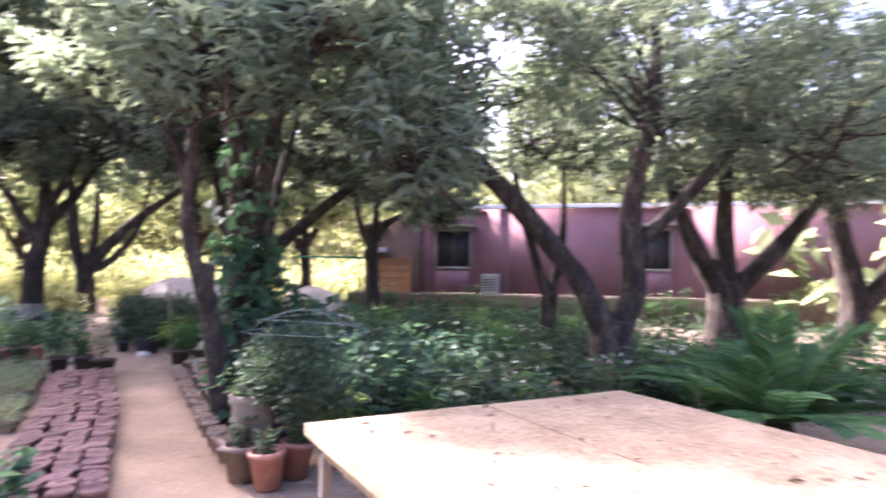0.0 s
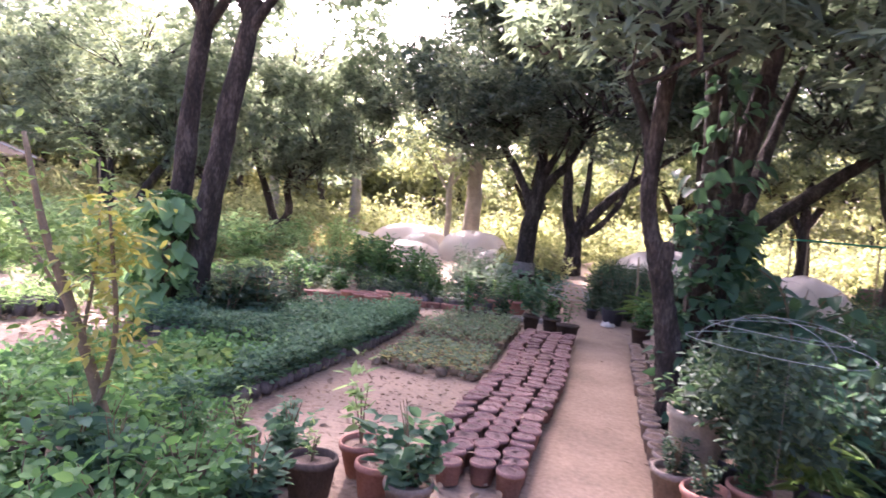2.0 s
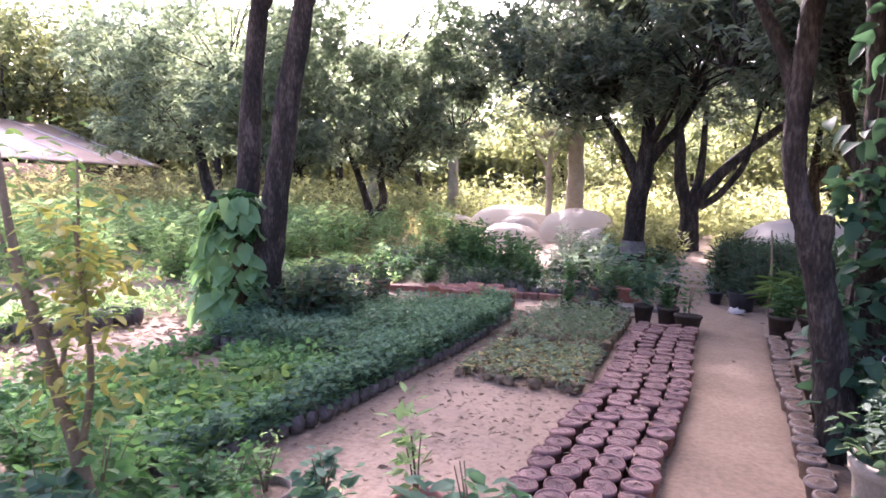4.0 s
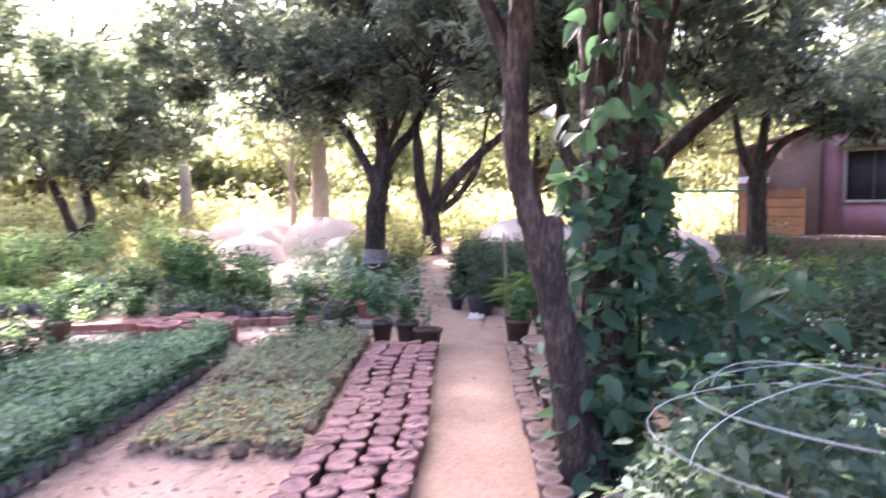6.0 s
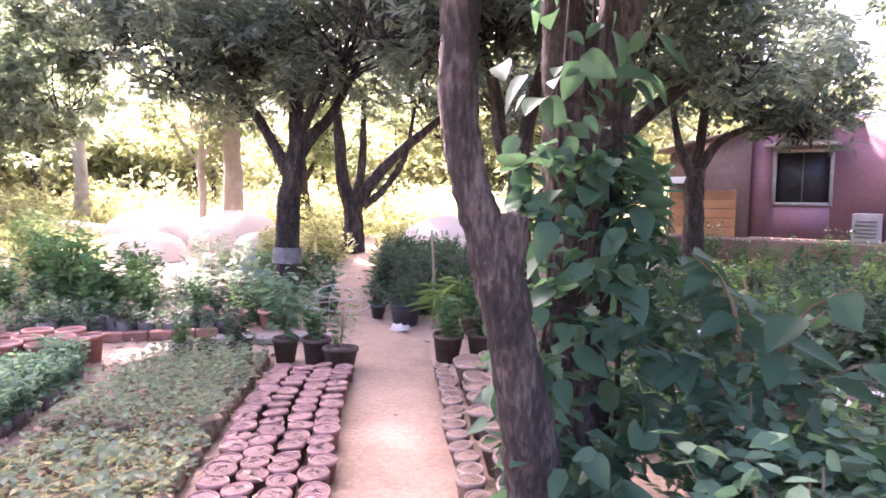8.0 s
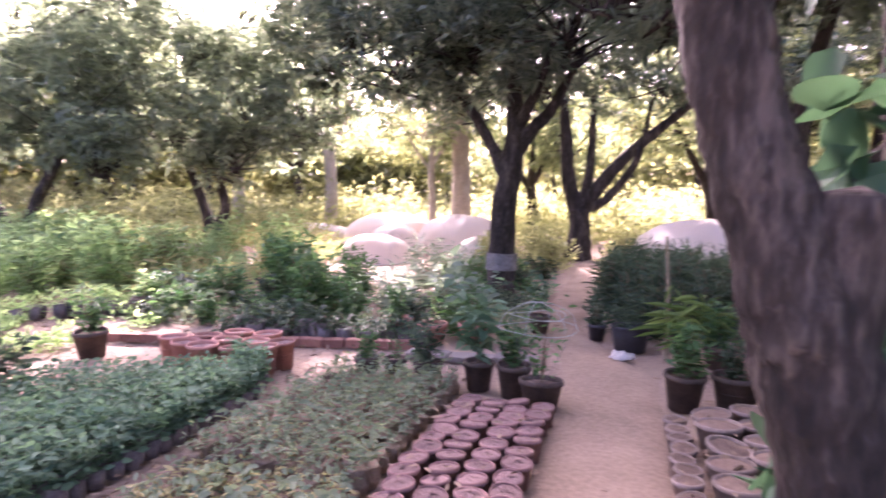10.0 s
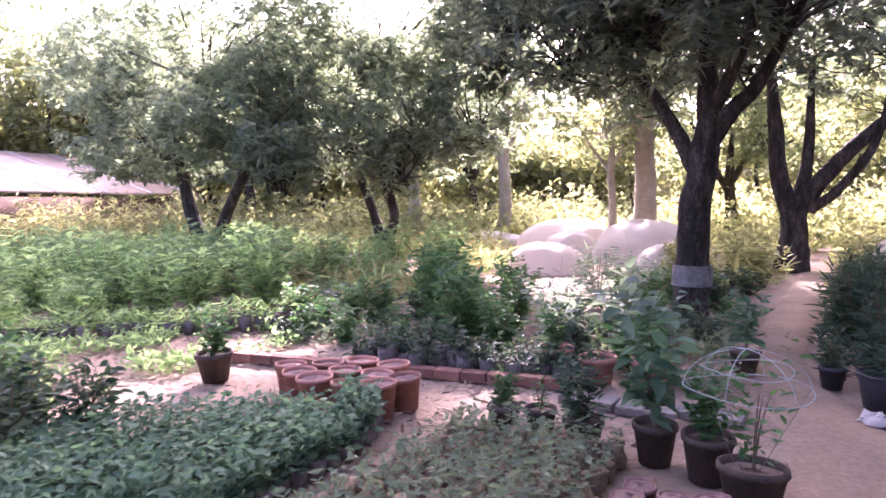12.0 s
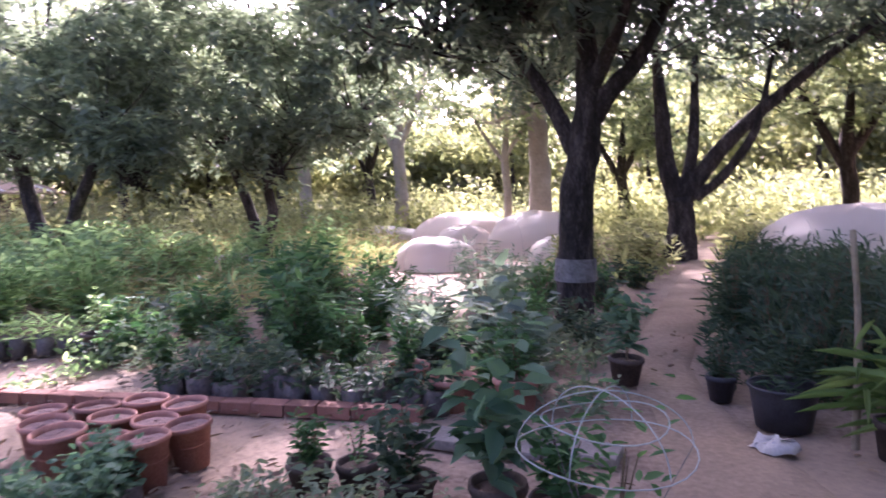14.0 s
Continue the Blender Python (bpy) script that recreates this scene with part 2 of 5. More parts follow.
def tube(points, radii, sides=10, rough=0.0, steps=4, cap=True):
    """A tapering limb along a smoothed line, as quads."""
    line = smooth_line(points, steps)
    r = np.interp(np.linspace(0, 1, len(line)), np.linspace(0, 1, len(radii)), radii)
    tan = unit(np.gradient(line, axis=0))
    ref = np.array((0.31, 0.95, 0.05)) if abs(tan[0][2]) > 0.7 else np.array((0, 0, 1.0))
    a = unit(np.cross(tan, ref))
    b = np.cross(tan, a)
    ang = np.linspace(0, 2 * np.pi, sides, endpoint=False)
    k = np.ones((len(line), sides))
    if rough:
        lumps = rng.normal(size=(len(line), sides))
        lumps = (lumps + np.roll(lumps, 1, 0) + np.roll(lumps, 1, 1)) / 1.7
        k += rough * lumps
    ring = line[:, None] + (np.cos(ang)[None, :, None] * a[:, None] + np.sin(ang)[None, :, None] * b[:, None]) * (r[:, None] * k)[:, :, None]
    v = ring.reshape(-1, 3)
    i, j = np.meshgrid(np.arange(len(line) - 1), np.arange(sides), indexing="ij")
    j2 = (j + 1) % sides
    f = np.stack([i * sides + j, i * sides + j2, (i + 1) * sides + j2, (i + 1) * sides + j], -1).reshape(-1, 4)
    if cap:
        v = np.vstack([v, line[-1] + tan[-1] * r[-1] * 0.3])
        top = (len(line) - 1) * sides
        f = np.vstack([f, np.stack([top + np.arange(sides), top + (np.arange(sides) + 1) % sides, np.full(sides, len(v) - 1), np.full(sides, len(v) - 1)], -1)])
    return v, f


def tri(v, f):
    """Quads as triangles, without the empty ones."""
    t = np.concatenate([f[:, [0, 1, 2]], f[:, [0, 2, 3]]])
    return v, t[(t[:, 0] != t[:, 1]) & (t[:, 1] != t[:, 2]) & (t[:, 0] != t[:, 2])]


def lathe(profile, sides=16):
    """A turned body from (radius, height) pairs."""
    p = np.array(profile, float)
    ang = np.linspace(0, 2 * np.pi, sides, endpoint=False)
    v = np.stack([p[:, None, 0] * np.cos(ang), p[:, None, 0] * np.sin(ang), np.repeat(p[:, None, 1], sides, 1)], -1).reshape(-1, 3)
    i, j = np.meshgrid(np.arange(len(p) - 1), np.arange(sides), indexing="ij")
    j2 = (j + 1) % sides
    return v, np.stack([i * sides + j, i * sides + j2, (i + 1) * sides + j2, (i + 1) * sides + j], -1).reshape(-1, 4)


def box(x0, y0, z0, x1, y1, z1):
    v = np.array([(x, y, z) for z in (z0, z1) for y in (y0, y1) for x in (x0, x1)], float)
    return v, np.array([(0, 2, 3, 1), (4, 5, 7, 6), (0, 1, 5, 4), (2, 6, 7, 3), (1, 3, 7, 5), (0, 4, 6, 2)])


def bevelled(x0, y0, z0, x1, y1, z1, mat, name, b=0.01):
    bm = bmesh.new()
    bmesh.ops.create_cube(bm, size=1, matrix=Matrix.Translation(((x0 + x1) / 2, (y0 + y1) / 2, (z0 + z1) / 2)) @ Matrix.Diagonal((x1 - x0, y1 - y0, z1 - z0, 1)))
    bmesh.ops.bevel(bm, geom=bm.edges[:], offset=b, segments=2, affect="EDGES", profile=0.6)
    me = bpy.data.meshes.new(name)
    bm.to_mesh(me)
    bm.free()
    me.materials.append(mat)
    return me


def cloud(centre, radii, n, hollow=0.45, gaps=0.9, low=-1.0):
    """Points in a rounded body, thicker towards its skin, with holes by noise."""
    out = []
    c, r = np.array(centre, float), np.array(radii, float)
    while len(out) < n:
        d = unit(rng.normal(size=(n, 3))) * rng.uniform(hollow**3, 1, (n, 1)) ** (1 / 3)
        for p in d:
            if p[2] < low:
                continue
            q = c + p * r * (1 + 0.25 * noise.noise(Vector(c * 1.7 + p * 2.1)))
            if noise.noise(Vector(q * gaps)) > -0.12:
                out.append(q)
    return np.array(out[:n])


def rosettes(points, each, length, width, droop=0.25, flat=0.35, spread=0.05, full=False):
    """Sprays of leaves round each point."""
    pos = np.repeat(points, each, 0) + rng.normal(size=(len(points) * each, 3)) * spread
    way = unit(rng.normal(size=pos.shape) * (1, 1, flat) + (0, 0, -droop))
    size = rng.uniform(0.65, 1.2, len(pos))
    return blades(pos, way, length * size, width * size, full=full)


def tree(place, trunk, radii, limbs, crown, label, fine=6, leaf=L_MANGO, bark=M_BARK, length=0.17, width=0.05, each=9, name="tree", sides=12, group="", twigs=True):
    """trunk: points from the foot; limbs: (points, radii); crown: (centre, radii, sprays). All measured from the foot."""
    ob = holder(name, place, label, "tree", group)
    part_mesh("trunk", raw_mesh("trunk", *tube(trunk, radii, sides, 0.055, fine), bark, True), ob)
    for pts, rr in limbs:
        part_mesh("limb", raw_mesh("limb", *tube(pts, rr, max(8, sides - 4), 0.05, fine), bark, True), ob)
    for c, r, n in crown:
        pts = cloud(c, np.array(r) * 1.06, int(n * 1.12))
        me = raw_mesh("crown", *rosettes(pts, each, length, width), leaf)
        part_mesh("crown", me, ob)
        if twigs:
            foot = np.array(c, float) - (0, 0, r[2] * 0.7)
            some = pts[rng.choice(len(pts), min(26, len(pts)), replace=False)]
            pieces = [tri(*tube([foot + rng.normal(size=3) * 0.15, (foot + p) / 2 + rng.normal(size=3) * 0.15, p], [0.025, 0.015, 0.005], 5, 0, 3, False)) for p in some]
            part_mesh("branchwork", raw_mesh("branchwork", *stack(pieces), bark), ob)
    return ob


def plant_mesh(name, stems, height, spread, each, length, width, mat, droop=0.1, bushy=0.35):
    """The foliage of a shrub or seedling: leaves along several leaning stems."""
    pos, way = [], []
    for _ in range(stems):
        a = rng.uniform(0, 2 * np.pi)
        tip = np.array((math.cos(a) * spread * rng.uniform(0.2, 1), math.sin(a) * spread * rng.uniform(0.2, 1), height * rng.uniform(0.6, 1.05)))
        for s in np.linspace(bushy, 1, each):
            out = unit(np.append(rng.normal(size=2), rng.uniform(-0.1, 0.7)))
            pos.append(tip * (s**0.5, s**0.5, s) + rng.normal(size=3) * 0.012)
            way.append(out)
    pos, way = np.array(pos), np.array(way)
    size = rng.uniform(0.6, 1.25, len(pos))
    return raw_mesh(name, *blades(pos, way, length * size, width * size, droop=droop), mat)


def stem_mesh(name, count, height, spread, r=0.006, mat=None):
    pieces = []
    for _ in range(count):
        a, k = rng.uniform(0, 2 * np.pi), rng.uniform(0.2, 0.9)
        pieces.append(tri(*tube([(0, 0, -0.02), (math.cos(a) * spread * k * 0.4, math.sin(a) * spread * k * 0.4, height * 0.5), (math.cos(a) * spread * k, math.sin(a) * spread * k, height * 0.9)], [r, r * 0.7, r * 0.35], 5, 0, 2, False)))
    return raw_mesh(name, *stack(pieces), mat or M_TWIG)


def pot_mesh(name, top, bottom, height, mat, rim=0.014, lip=0.024, sides=22):
    """A flower pot with a thick rolled rim, hollow down to its soil."""
    return raw_mesh(name, *lathe([(0.0, 0.0), (bottom, 0.0), (bottom + (top - bottom) * 0.75, height - lip), (top - 0.002, height - lip), (top, height - lip * 0.5), (top - 0.004, height), (top - rim, height), (top - rim - 0.004, height - lip), (top - rim - 0.01, height * 0.55)], sides), mat, False)


def soil_mesh(r, z, mat=None):
    v, f = lathe([(r, z), (r * 0.6, z + 0.008), (0.0, z + 0.012)], 12)
    return raw_mesh("soil", v + rng.normal(size=v.shape) * (0, 0, 0.003), f, mat or M_SOIL)


def turn(x, y, z=0.0, spin=None, tilt=2.0, size=1.0):
    spin = rng.uniform(0, 360) if spin is None else spin
    return pose(x, y, z, rng.normal() * tilt, rng.normal() * tilt, spin) @ Matrix.Scale(size, 4)


def place_copy(ob, m):
    """A copy at m; keeps the scale that m carries."""
    c = copy_thing(ob, m)
    c.matrix_basis = m
    return c


# ---- ground ----
def ground_mesh(name, xs, ys, z, mat, lump=0.0):
    X, Y = np.meshgrid(xs, ys, indexing="ij")
    Z = np.full(X.shape, float(z))
    if lump:
        Z += lump * np.array([[noise.noise(Vector((a * 0.9, b * 0.9, 0))) + 0.5 * noise.noise(Vector((a * 3, b * 3, 5))) for b in ys] for a in xs])
    n, m = X.shape
    i, j = np.meshgrid(np.arange(n - 1), np.arange(m - 1), indexing="ij")
    f = np.stack([i * m + j, (i + 1) * m + j, (i + 1) * m + j + 1, i * m + j + 1], -1).reshape(-1, 4)
    return raw_mesh(name, np.stack([X, Y, Z], -1).reshape(-1, 3), f, mat, True)


def spaced(a, b, near0, near1, step):
    return np.concatenate([np.linspace(a, near0, 12)[:-1], np.arange(near0, near1, step), np.linspace(near1, b, 12)])


tagged(new("ground", ground_mesh("ground", spaced(-900, 900, -9, 6, 0.16), spaced(-900, 1200, -4, 16, 0.16), -0.012, M_DIRT, 0.012)), "dry brown earth littered with leaves", "ground", kind="structure")


def path_mesh():
    line = np.array([(0.03, -6), (0.03, 0), (0.02, 4), (0.05, 8.4), (-0.2, 9.3), (-0.45, 10.0), (-0.62, 10.7), (-0.62, 12), (-0.58, 17), (-0.6, 22), (-0.4, 30)], float)
    y = np.arange(-6, 30, 0.12)
    x = np.interp(y, line[:, 1], line[:, 0])
    across = np.linspace(-0.34, 0.34, 9)
    half = np.interp(y, [8.6, 9.6, 11.5], [1.08, 0.68, 0.78])[:, None]
    X = x[:, None] + across[None] * half * np.where(np.abs(across) > 0.27, 1 + 0.1 * np.array([noise.noise(Vector((0, v * 1.7, 3))) for v in y])[:, None], 1)
    Y = np.repeat(y[:, None], 9, 1)
    Z = 0.013 + 0.008 * np.array([[noise.noise(Vector((a * 2, b * 2, 1))) for a, b in zip(r, s)] for r, s in zip(X, Y)]) - 0.02 * (np.abs(across) > 0.33)
    i, j = np.meshgrid(np.arange(len(y) - 1), np.arange(8), indexing="ij")
    f = np.stack([i * 9 + j, i * 9 + j + 1, (i + 1) * 9 + j + 1, (i + 1) * 9 + j], -1).reshape(-1, 4)
    return raw_mesh("path", np.stack([X, Y, Z], -1).reshape(-1, 3), f, M_PATH, True)


tagged(new("path", path_mesh()), "trodden pale earth footpath between the beds", "path", kind="structure")

# ---- house ----
WALL_AT, WALL_ALONG = Vector((8.77, 15.76, 0)), Vector((0.727, -0.687, 0)).normalized()
HOUSE = Matrix((( WALL_ALONG.x, -WALL_ALONG.y, 0, WALL_AT.x), (WALL_ALONG.y, WALL_ALONG.x, 0, WALL_AT.y), (0, 0, 1, 0), (0, 0, 0, 1)))


def house():
    """Local x runs along the front, y goes back into the house. The front is cut round its two windows."""
    ob = holder("house", (0, 0, 0), "low pink plastered house with a flat roof on a plinth", "house")
    ob.matrix_basis = HOUSE
    add = lambda name, arrays, mat, label="", parent=None: part_mesh(name, raw_mesh(name, *arrays, mat), parent or ob, label)
    wins = [(0.0, 1.12, 1.49, 2.65), (5.95, 7.05, 1.49, 2.65)]
    x0, x1, top = -0.5, 14.0, 3.3
    edges = [x0]
    for a, b, *_ in wins:
        edges += [a, b]
    edges.append(x1)
    pieces = [box(edges[i], 0, 0.7, edges[i + 1], 0.22, top) for i in range(0, len(edges), 2)]
    for a, b, c, d in wins:
        pieces += [box(a, 0, 0.7, b, 0.22, c), box(a, 0, d, b, 0.22, top)]
    pieces += [box(x0, 0.22, 0.7, x0 + 0.2, 7, top), box(x1 - 0.2, 0.22, 0.7, x1, 7, top), box(x0, 7, 0.7, x1, 7.2, top)]
    for piece in pieces:
        add("wall", piece, M_WALL)
    add("pilaster", box(2.05, -0.05, 0.7, 2.35, -0.003, top), M_WALL)
    part_mesh("roof", bevelled(x0 - 0.1, -0.22, top, x1 + 0.1, 7.3, top + 0.12, M_WHITE, "roof", 0.015), ob, "pale flat roof slab")
    part_mesh("plinth", bevelled(-2.6, -0.9, 0, x1, 0.3, 0.68, M_BROWN, "plinth", 0.02), ob, "brown plinth under the house")
    for a, b, c, d in wins:
        w = part_mesh("window", raw_mesh("window_frame", *stack([box(a - 0.04, -0.03, c - 0.05, a + 0.03, 0.1, d + 0.05), box(b - 0.03, -0.03, c - 0.05, b + 0.04, 0.1, d + 0.05), box(a + 0.03, -0.03, c - 0.05, b - 0.03, 0.1, c + 0.025), box(a + 0.03, -0.03, d - 0.025, b - 0.03, 0.1, d + 0.05)]), M_STONE), ob, "pale grey painted window frame")
        part_mesh("pane", raw_mesh("pane", *box(a + 0.03, 0.05, c + 0.025, b - 0.03, 0.058, d - 0.025), M_BLACK), w, "dark window pane")
        part_mesh("mullion", raw_mesh("mullion", *box((a + b) / 2 - 0.012, 0.035, c + 0.025, (a + b) / 2 + 0.012, 0.049, d - 0.025), M_STEEL), w)
        part_mesh("sunshade", bevelled(a - 0.15, -0.45, d + 0.1, b + 0.15, -0.003, d + 0.16, M_STONE, "sunshade", 0.01), ob, "grey concrete sunshade")
    return ob


house()


def lean_to():
    ob = holder("lean_to_shed", (0, 0, 0), "brown lean-to shed beside the pink house", "shed")
    ob.matrix_basis = HOUSE
    v, f = box(-2.35, -0.1, 0.69, -0.505, 2.8, 2.7)
    v[(v[:, 2] > 2) & (v[:, 0] > -1), 2] = 3.15
    part_mesh("wall", raw_mesh("wall", v, f, M_BROWN), ob)
    v, f = box(-2.55, -0.4, 2.71, -0.52, 3.0, 2.77)
    v[v[:, 0] > -1, 2] += 0.45
    part_mesh("roof", raw_mesh("roof", v, f, M_BROWN), ob)
    part_mesh("vent", bevelled(-2.2, -0.5, 1.95, -1.6, -0.105, 2.1, M_WHITE, "vent", 0.01), ob, "white ventilator hood")
    return ob


lean_to()


def wooden_screen():
    ob = holder("wooden_screen", (0, 0, 0), "orange-brown plank screen standing against the shed", "screen")
    ob.matrix_basis = HOUSE
    for k in range(5):
        part_mesh("plank", bevelled(-2.25, -0.2, 0.69 + k * 0.22, -0.75, -0.165, 0.69 + k * 0.22 + 0.205, M_WOOD, "plank", 0.008), ob)
    for x in (-2.2, -0.85):
        part_mesh("post", bevelled(x, -0.165, 0.69, x + 0.07, -0.11, 1.8, M_WOOD, "post", 0.008), ob)


wooden_screen()


def cooler():
    ob = holder("air_cooler", (0, 0, 0), "white air cooler standing on the plinth", "air cooler")
    ob.matrix_basis = HOUSE
    part_mesh("body", bevelled(1.6, -0.6, 0.69, 2.1, -0.1, 1.3, M_STONE, "body", 0.03), ob)
    for k in range(5):
        part_mesh("louvre", raw_mesh("louvre", *box(1.66, -0.612, 0.8 + k * 0.08, 2.04, -0.603, 0.84 + k * 0.08), M_STEEL), ob)


cooler()


def far_shed():
    """A long shed with a pale sheet roof beyond the weeds."""
    ob = holder("long_shed", (-29.5, 15.0, 0), "long low shed with a pale sheet roof", "shed")
    ob.rotation_euler = (0, 0, radians(6))
    part_mesh("wall", raw_mesh("wall", *box(-3, -9, 0, 2, 8.4, 2.25), M_BROWN), ob)
    v, f = box(-4, -9.5, 0, 3.2, 9.2, 0.1)
    v[:, 2] += 2.35 - 0.3 * (v[:, 0] - 3.2)
    part_mesh("roof", raw_mesh("roof", v, f, M_ROOF), ob, "pale sheet roof")
    for y in np.arange(-9, 9.2, 2.2):
        part_mesh("rib", raw_mesh("rib", *tube([(3.25, y, 2.46), (-4, y, 4.62)], [0.03, 0.03], 6, 0, 1), M_WHITE), ob)


far_shed()


# ---- sheeted mounds ----
def mound(x, y, w, d, h, spin=0):
    ob = holder("sheeted_mound", (x, y, 0), "rounded mound covered by a tied white plastic sheet", "covered mound", "white sheeted mounds")
    ob.rotation_euler = (0, 0, radians(spin))
    n, k = 40, 18
    a = np.linspace(0, 2 * np.pi, n, endpoint=False)
    t = np.linspace(0, 1, k)
    off = rng.uniform(0, 50)
    v = []
    for s in t:
        r, z = math.cos(s * math.pi / 2) ** 0.8, math.sin(s * math.pi / 2) ** 0.92
        for b in a:
            c, e = math.cos(b), math.sin(b)
            crease = 1 + 0.1 * noise.noise(Vector((c * 1.6 + off, e * 1.6, s * 2))) + 0.035 * noise.noise(Vector((c * 9 + off, e * 9, s * 6)))
            v.append((c * r * w / 2 * crease, e * r * d / 2 * crease, z * h * crease - 0.02))
    i, j = np.meshgrid(np.arange(k - 1), np.arange(n), indexing="ij")
    f = np.stack([i * n + j, i * n + (j + 1) % n, (i + 1) * n + (j + 1) % n, (i + 1) * n + j], -1).reshape(-1, 4)
    part_mesh("sheet", raw_mesh("sheet", v, f, M_SHEET, True), ob)
    for q in (-0.25, 0.25):
        arc = [(q * w, math.cos(b) * d / 2 * 0.95, abs(math.sin(b)) ** 0.9 * h * 0.86 + 0.015) for b in np.linspace(0, math.pi, 9)]
        part_mesh("cord", raw_mesh("cord", *tube(arc, [0.006, 0.006], 5, 0, 3), M_CLOTH), ob)


mound(-7.9, 24.5, 3.5, 3.2, 1.02)
mound(-4.6, 21.4, 2.7, 2.6, 1.05, 30)
mound(-5.75, 17.6, 1.9, 1.7, 0.66, 10)
mound(-3.3, 18.6, 1.5, 1.5, 0.62, 50)
mound(-6.6, 21.2, 1.8, 1.6, 0.75, 70)
mound(-11.6, 25.5, 3.2, 2.0, 0.62, 20)
mound(-9.7, 15.8, 1.9, 1.0, 0.45, 25)
mound(1.7, 16.6, 3.1, 2.6, 1.12, 5)
mound(4.05, 13.2, 2.0, 1.7, 0.98, 40)

# ---- trees ----
DARK_TREE = "dark-barked mango tree with dense hanging leaves"


# leaning trunk with a sawn-off stub beside the path
ob = tree((0.64, 4.16, 0), [(0, 0, -0.05), (-0.1, -0.03, 0.5), (-0.19, -0.08, 0.95), (-0.27, -0.1, 1.3), (-0.36, -0.1, 1.56), (-0.41, -0.1, 1.85), (-0.4, -0.1, 2.2), (-0.36, -0.05, 2.7), (-0.25, 0.2, 3.5), (-0.1, 0.5, 4.3)],
     [0.16, 0.11, 0.085, 0.085, 0.062, 0.066, 0.062, 0.062, 0.055, 0.04],
     [([(-0.4, -0.1, 2.05), (-0.52, 0.0, 2.5), (-0.8, 0.2, 3.1), (-1.3, 0.4, 3.8)], [0.045, 0.04, 0.03, 0.015]),
      ([(-0.3, 0.1, 3.2), (0.1, 0.2, 3.7), (0.6, 0.1, 4.2)], [0.04, 0.035, 0.02])],
     [((-0.5, 0.6, 4.1), (1.5, 1.4, 0.9), 420), ((0.5, -0.1, 4.4), (1.2, 1.3, 0.8), 300), ((-1.2, 0.4, 3.7), (0.9, 1.0, 0.6), 170), ((-0.45, -0.9, 3.15), (0.8, 0.7, 0.5), 120)],
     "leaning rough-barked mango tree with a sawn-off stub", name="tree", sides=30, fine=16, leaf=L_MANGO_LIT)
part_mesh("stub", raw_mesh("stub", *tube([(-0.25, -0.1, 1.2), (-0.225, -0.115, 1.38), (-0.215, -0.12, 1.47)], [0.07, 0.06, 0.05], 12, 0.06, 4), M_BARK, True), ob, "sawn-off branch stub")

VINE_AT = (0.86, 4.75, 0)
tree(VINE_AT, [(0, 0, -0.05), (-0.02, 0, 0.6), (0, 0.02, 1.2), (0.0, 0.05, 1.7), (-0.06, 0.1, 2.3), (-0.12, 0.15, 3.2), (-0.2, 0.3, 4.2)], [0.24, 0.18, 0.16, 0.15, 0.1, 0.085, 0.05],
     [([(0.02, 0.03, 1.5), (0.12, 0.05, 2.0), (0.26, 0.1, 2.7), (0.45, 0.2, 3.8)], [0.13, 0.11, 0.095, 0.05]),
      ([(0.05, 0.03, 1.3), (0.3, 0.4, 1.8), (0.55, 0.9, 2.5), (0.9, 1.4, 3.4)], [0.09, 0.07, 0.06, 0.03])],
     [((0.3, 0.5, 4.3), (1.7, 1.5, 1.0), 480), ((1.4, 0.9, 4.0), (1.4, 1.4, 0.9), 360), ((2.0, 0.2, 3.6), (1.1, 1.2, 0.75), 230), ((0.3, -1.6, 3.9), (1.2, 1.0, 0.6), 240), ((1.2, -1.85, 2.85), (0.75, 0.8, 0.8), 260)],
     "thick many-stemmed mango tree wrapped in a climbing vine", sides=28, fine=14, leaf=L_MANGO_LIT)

tree((-1.72, 12.7, 0), [(0, 0, -0.05), (0.02, 0, 0.7), (0.05, 0, 1.4), (0.15, 0, 2.05), (0.2, 0, 2.5), (0.15, 0.1, 3.4), (0.1, 0.1, 4.5)], [0.23, 0.2, 0.185, 0.18, 0.15, 0.1, 0.05],
     [([(0.06, 0, 1.85), (-0.15, 0, 2.3), (-0.5, 0, 2.9), (-1.1, 0.1, 3.7)], [0.12, 0.1, 0.08, 0.04]),
      ([(0.18, 0, 2.15), (0.45, 0, 2.55), (0.75, 0.1, 2.9), (1.2, 0.2, 3.8)], [0.13, 0.11, 0.09, 0.04]),
      ([(0.2, 0, 2.5), (0.6, -0.3, 3.2), (0.9, -0.5, 4.0)], [0.1, 0.07, 0.03])],
     # Last clump is added overhead, out of view, to shade the hooped bush.
     [((-0.6, 0, 4.6), (2.2, 2.0, 1.5), 820), ((0.9, 0.1, 4.7), (1.7, 1.8, 1.5), 640), ((-1.5, -0.2, 3.9), (1.3, 1.3, 0.9), 300), ((0.1, 0, 6.3), (2.3, 2.0, 1.1), 520), ((-2.6, 0.2, 4.6), (1.2, 1.2, 0.9), 170), ((-1.1, -1.1, 6.7), (1.5, 1.5, 0.9), 420)],
     "dark-trunked mango tree with a whitewashed band", length=0.2, width=0.065)
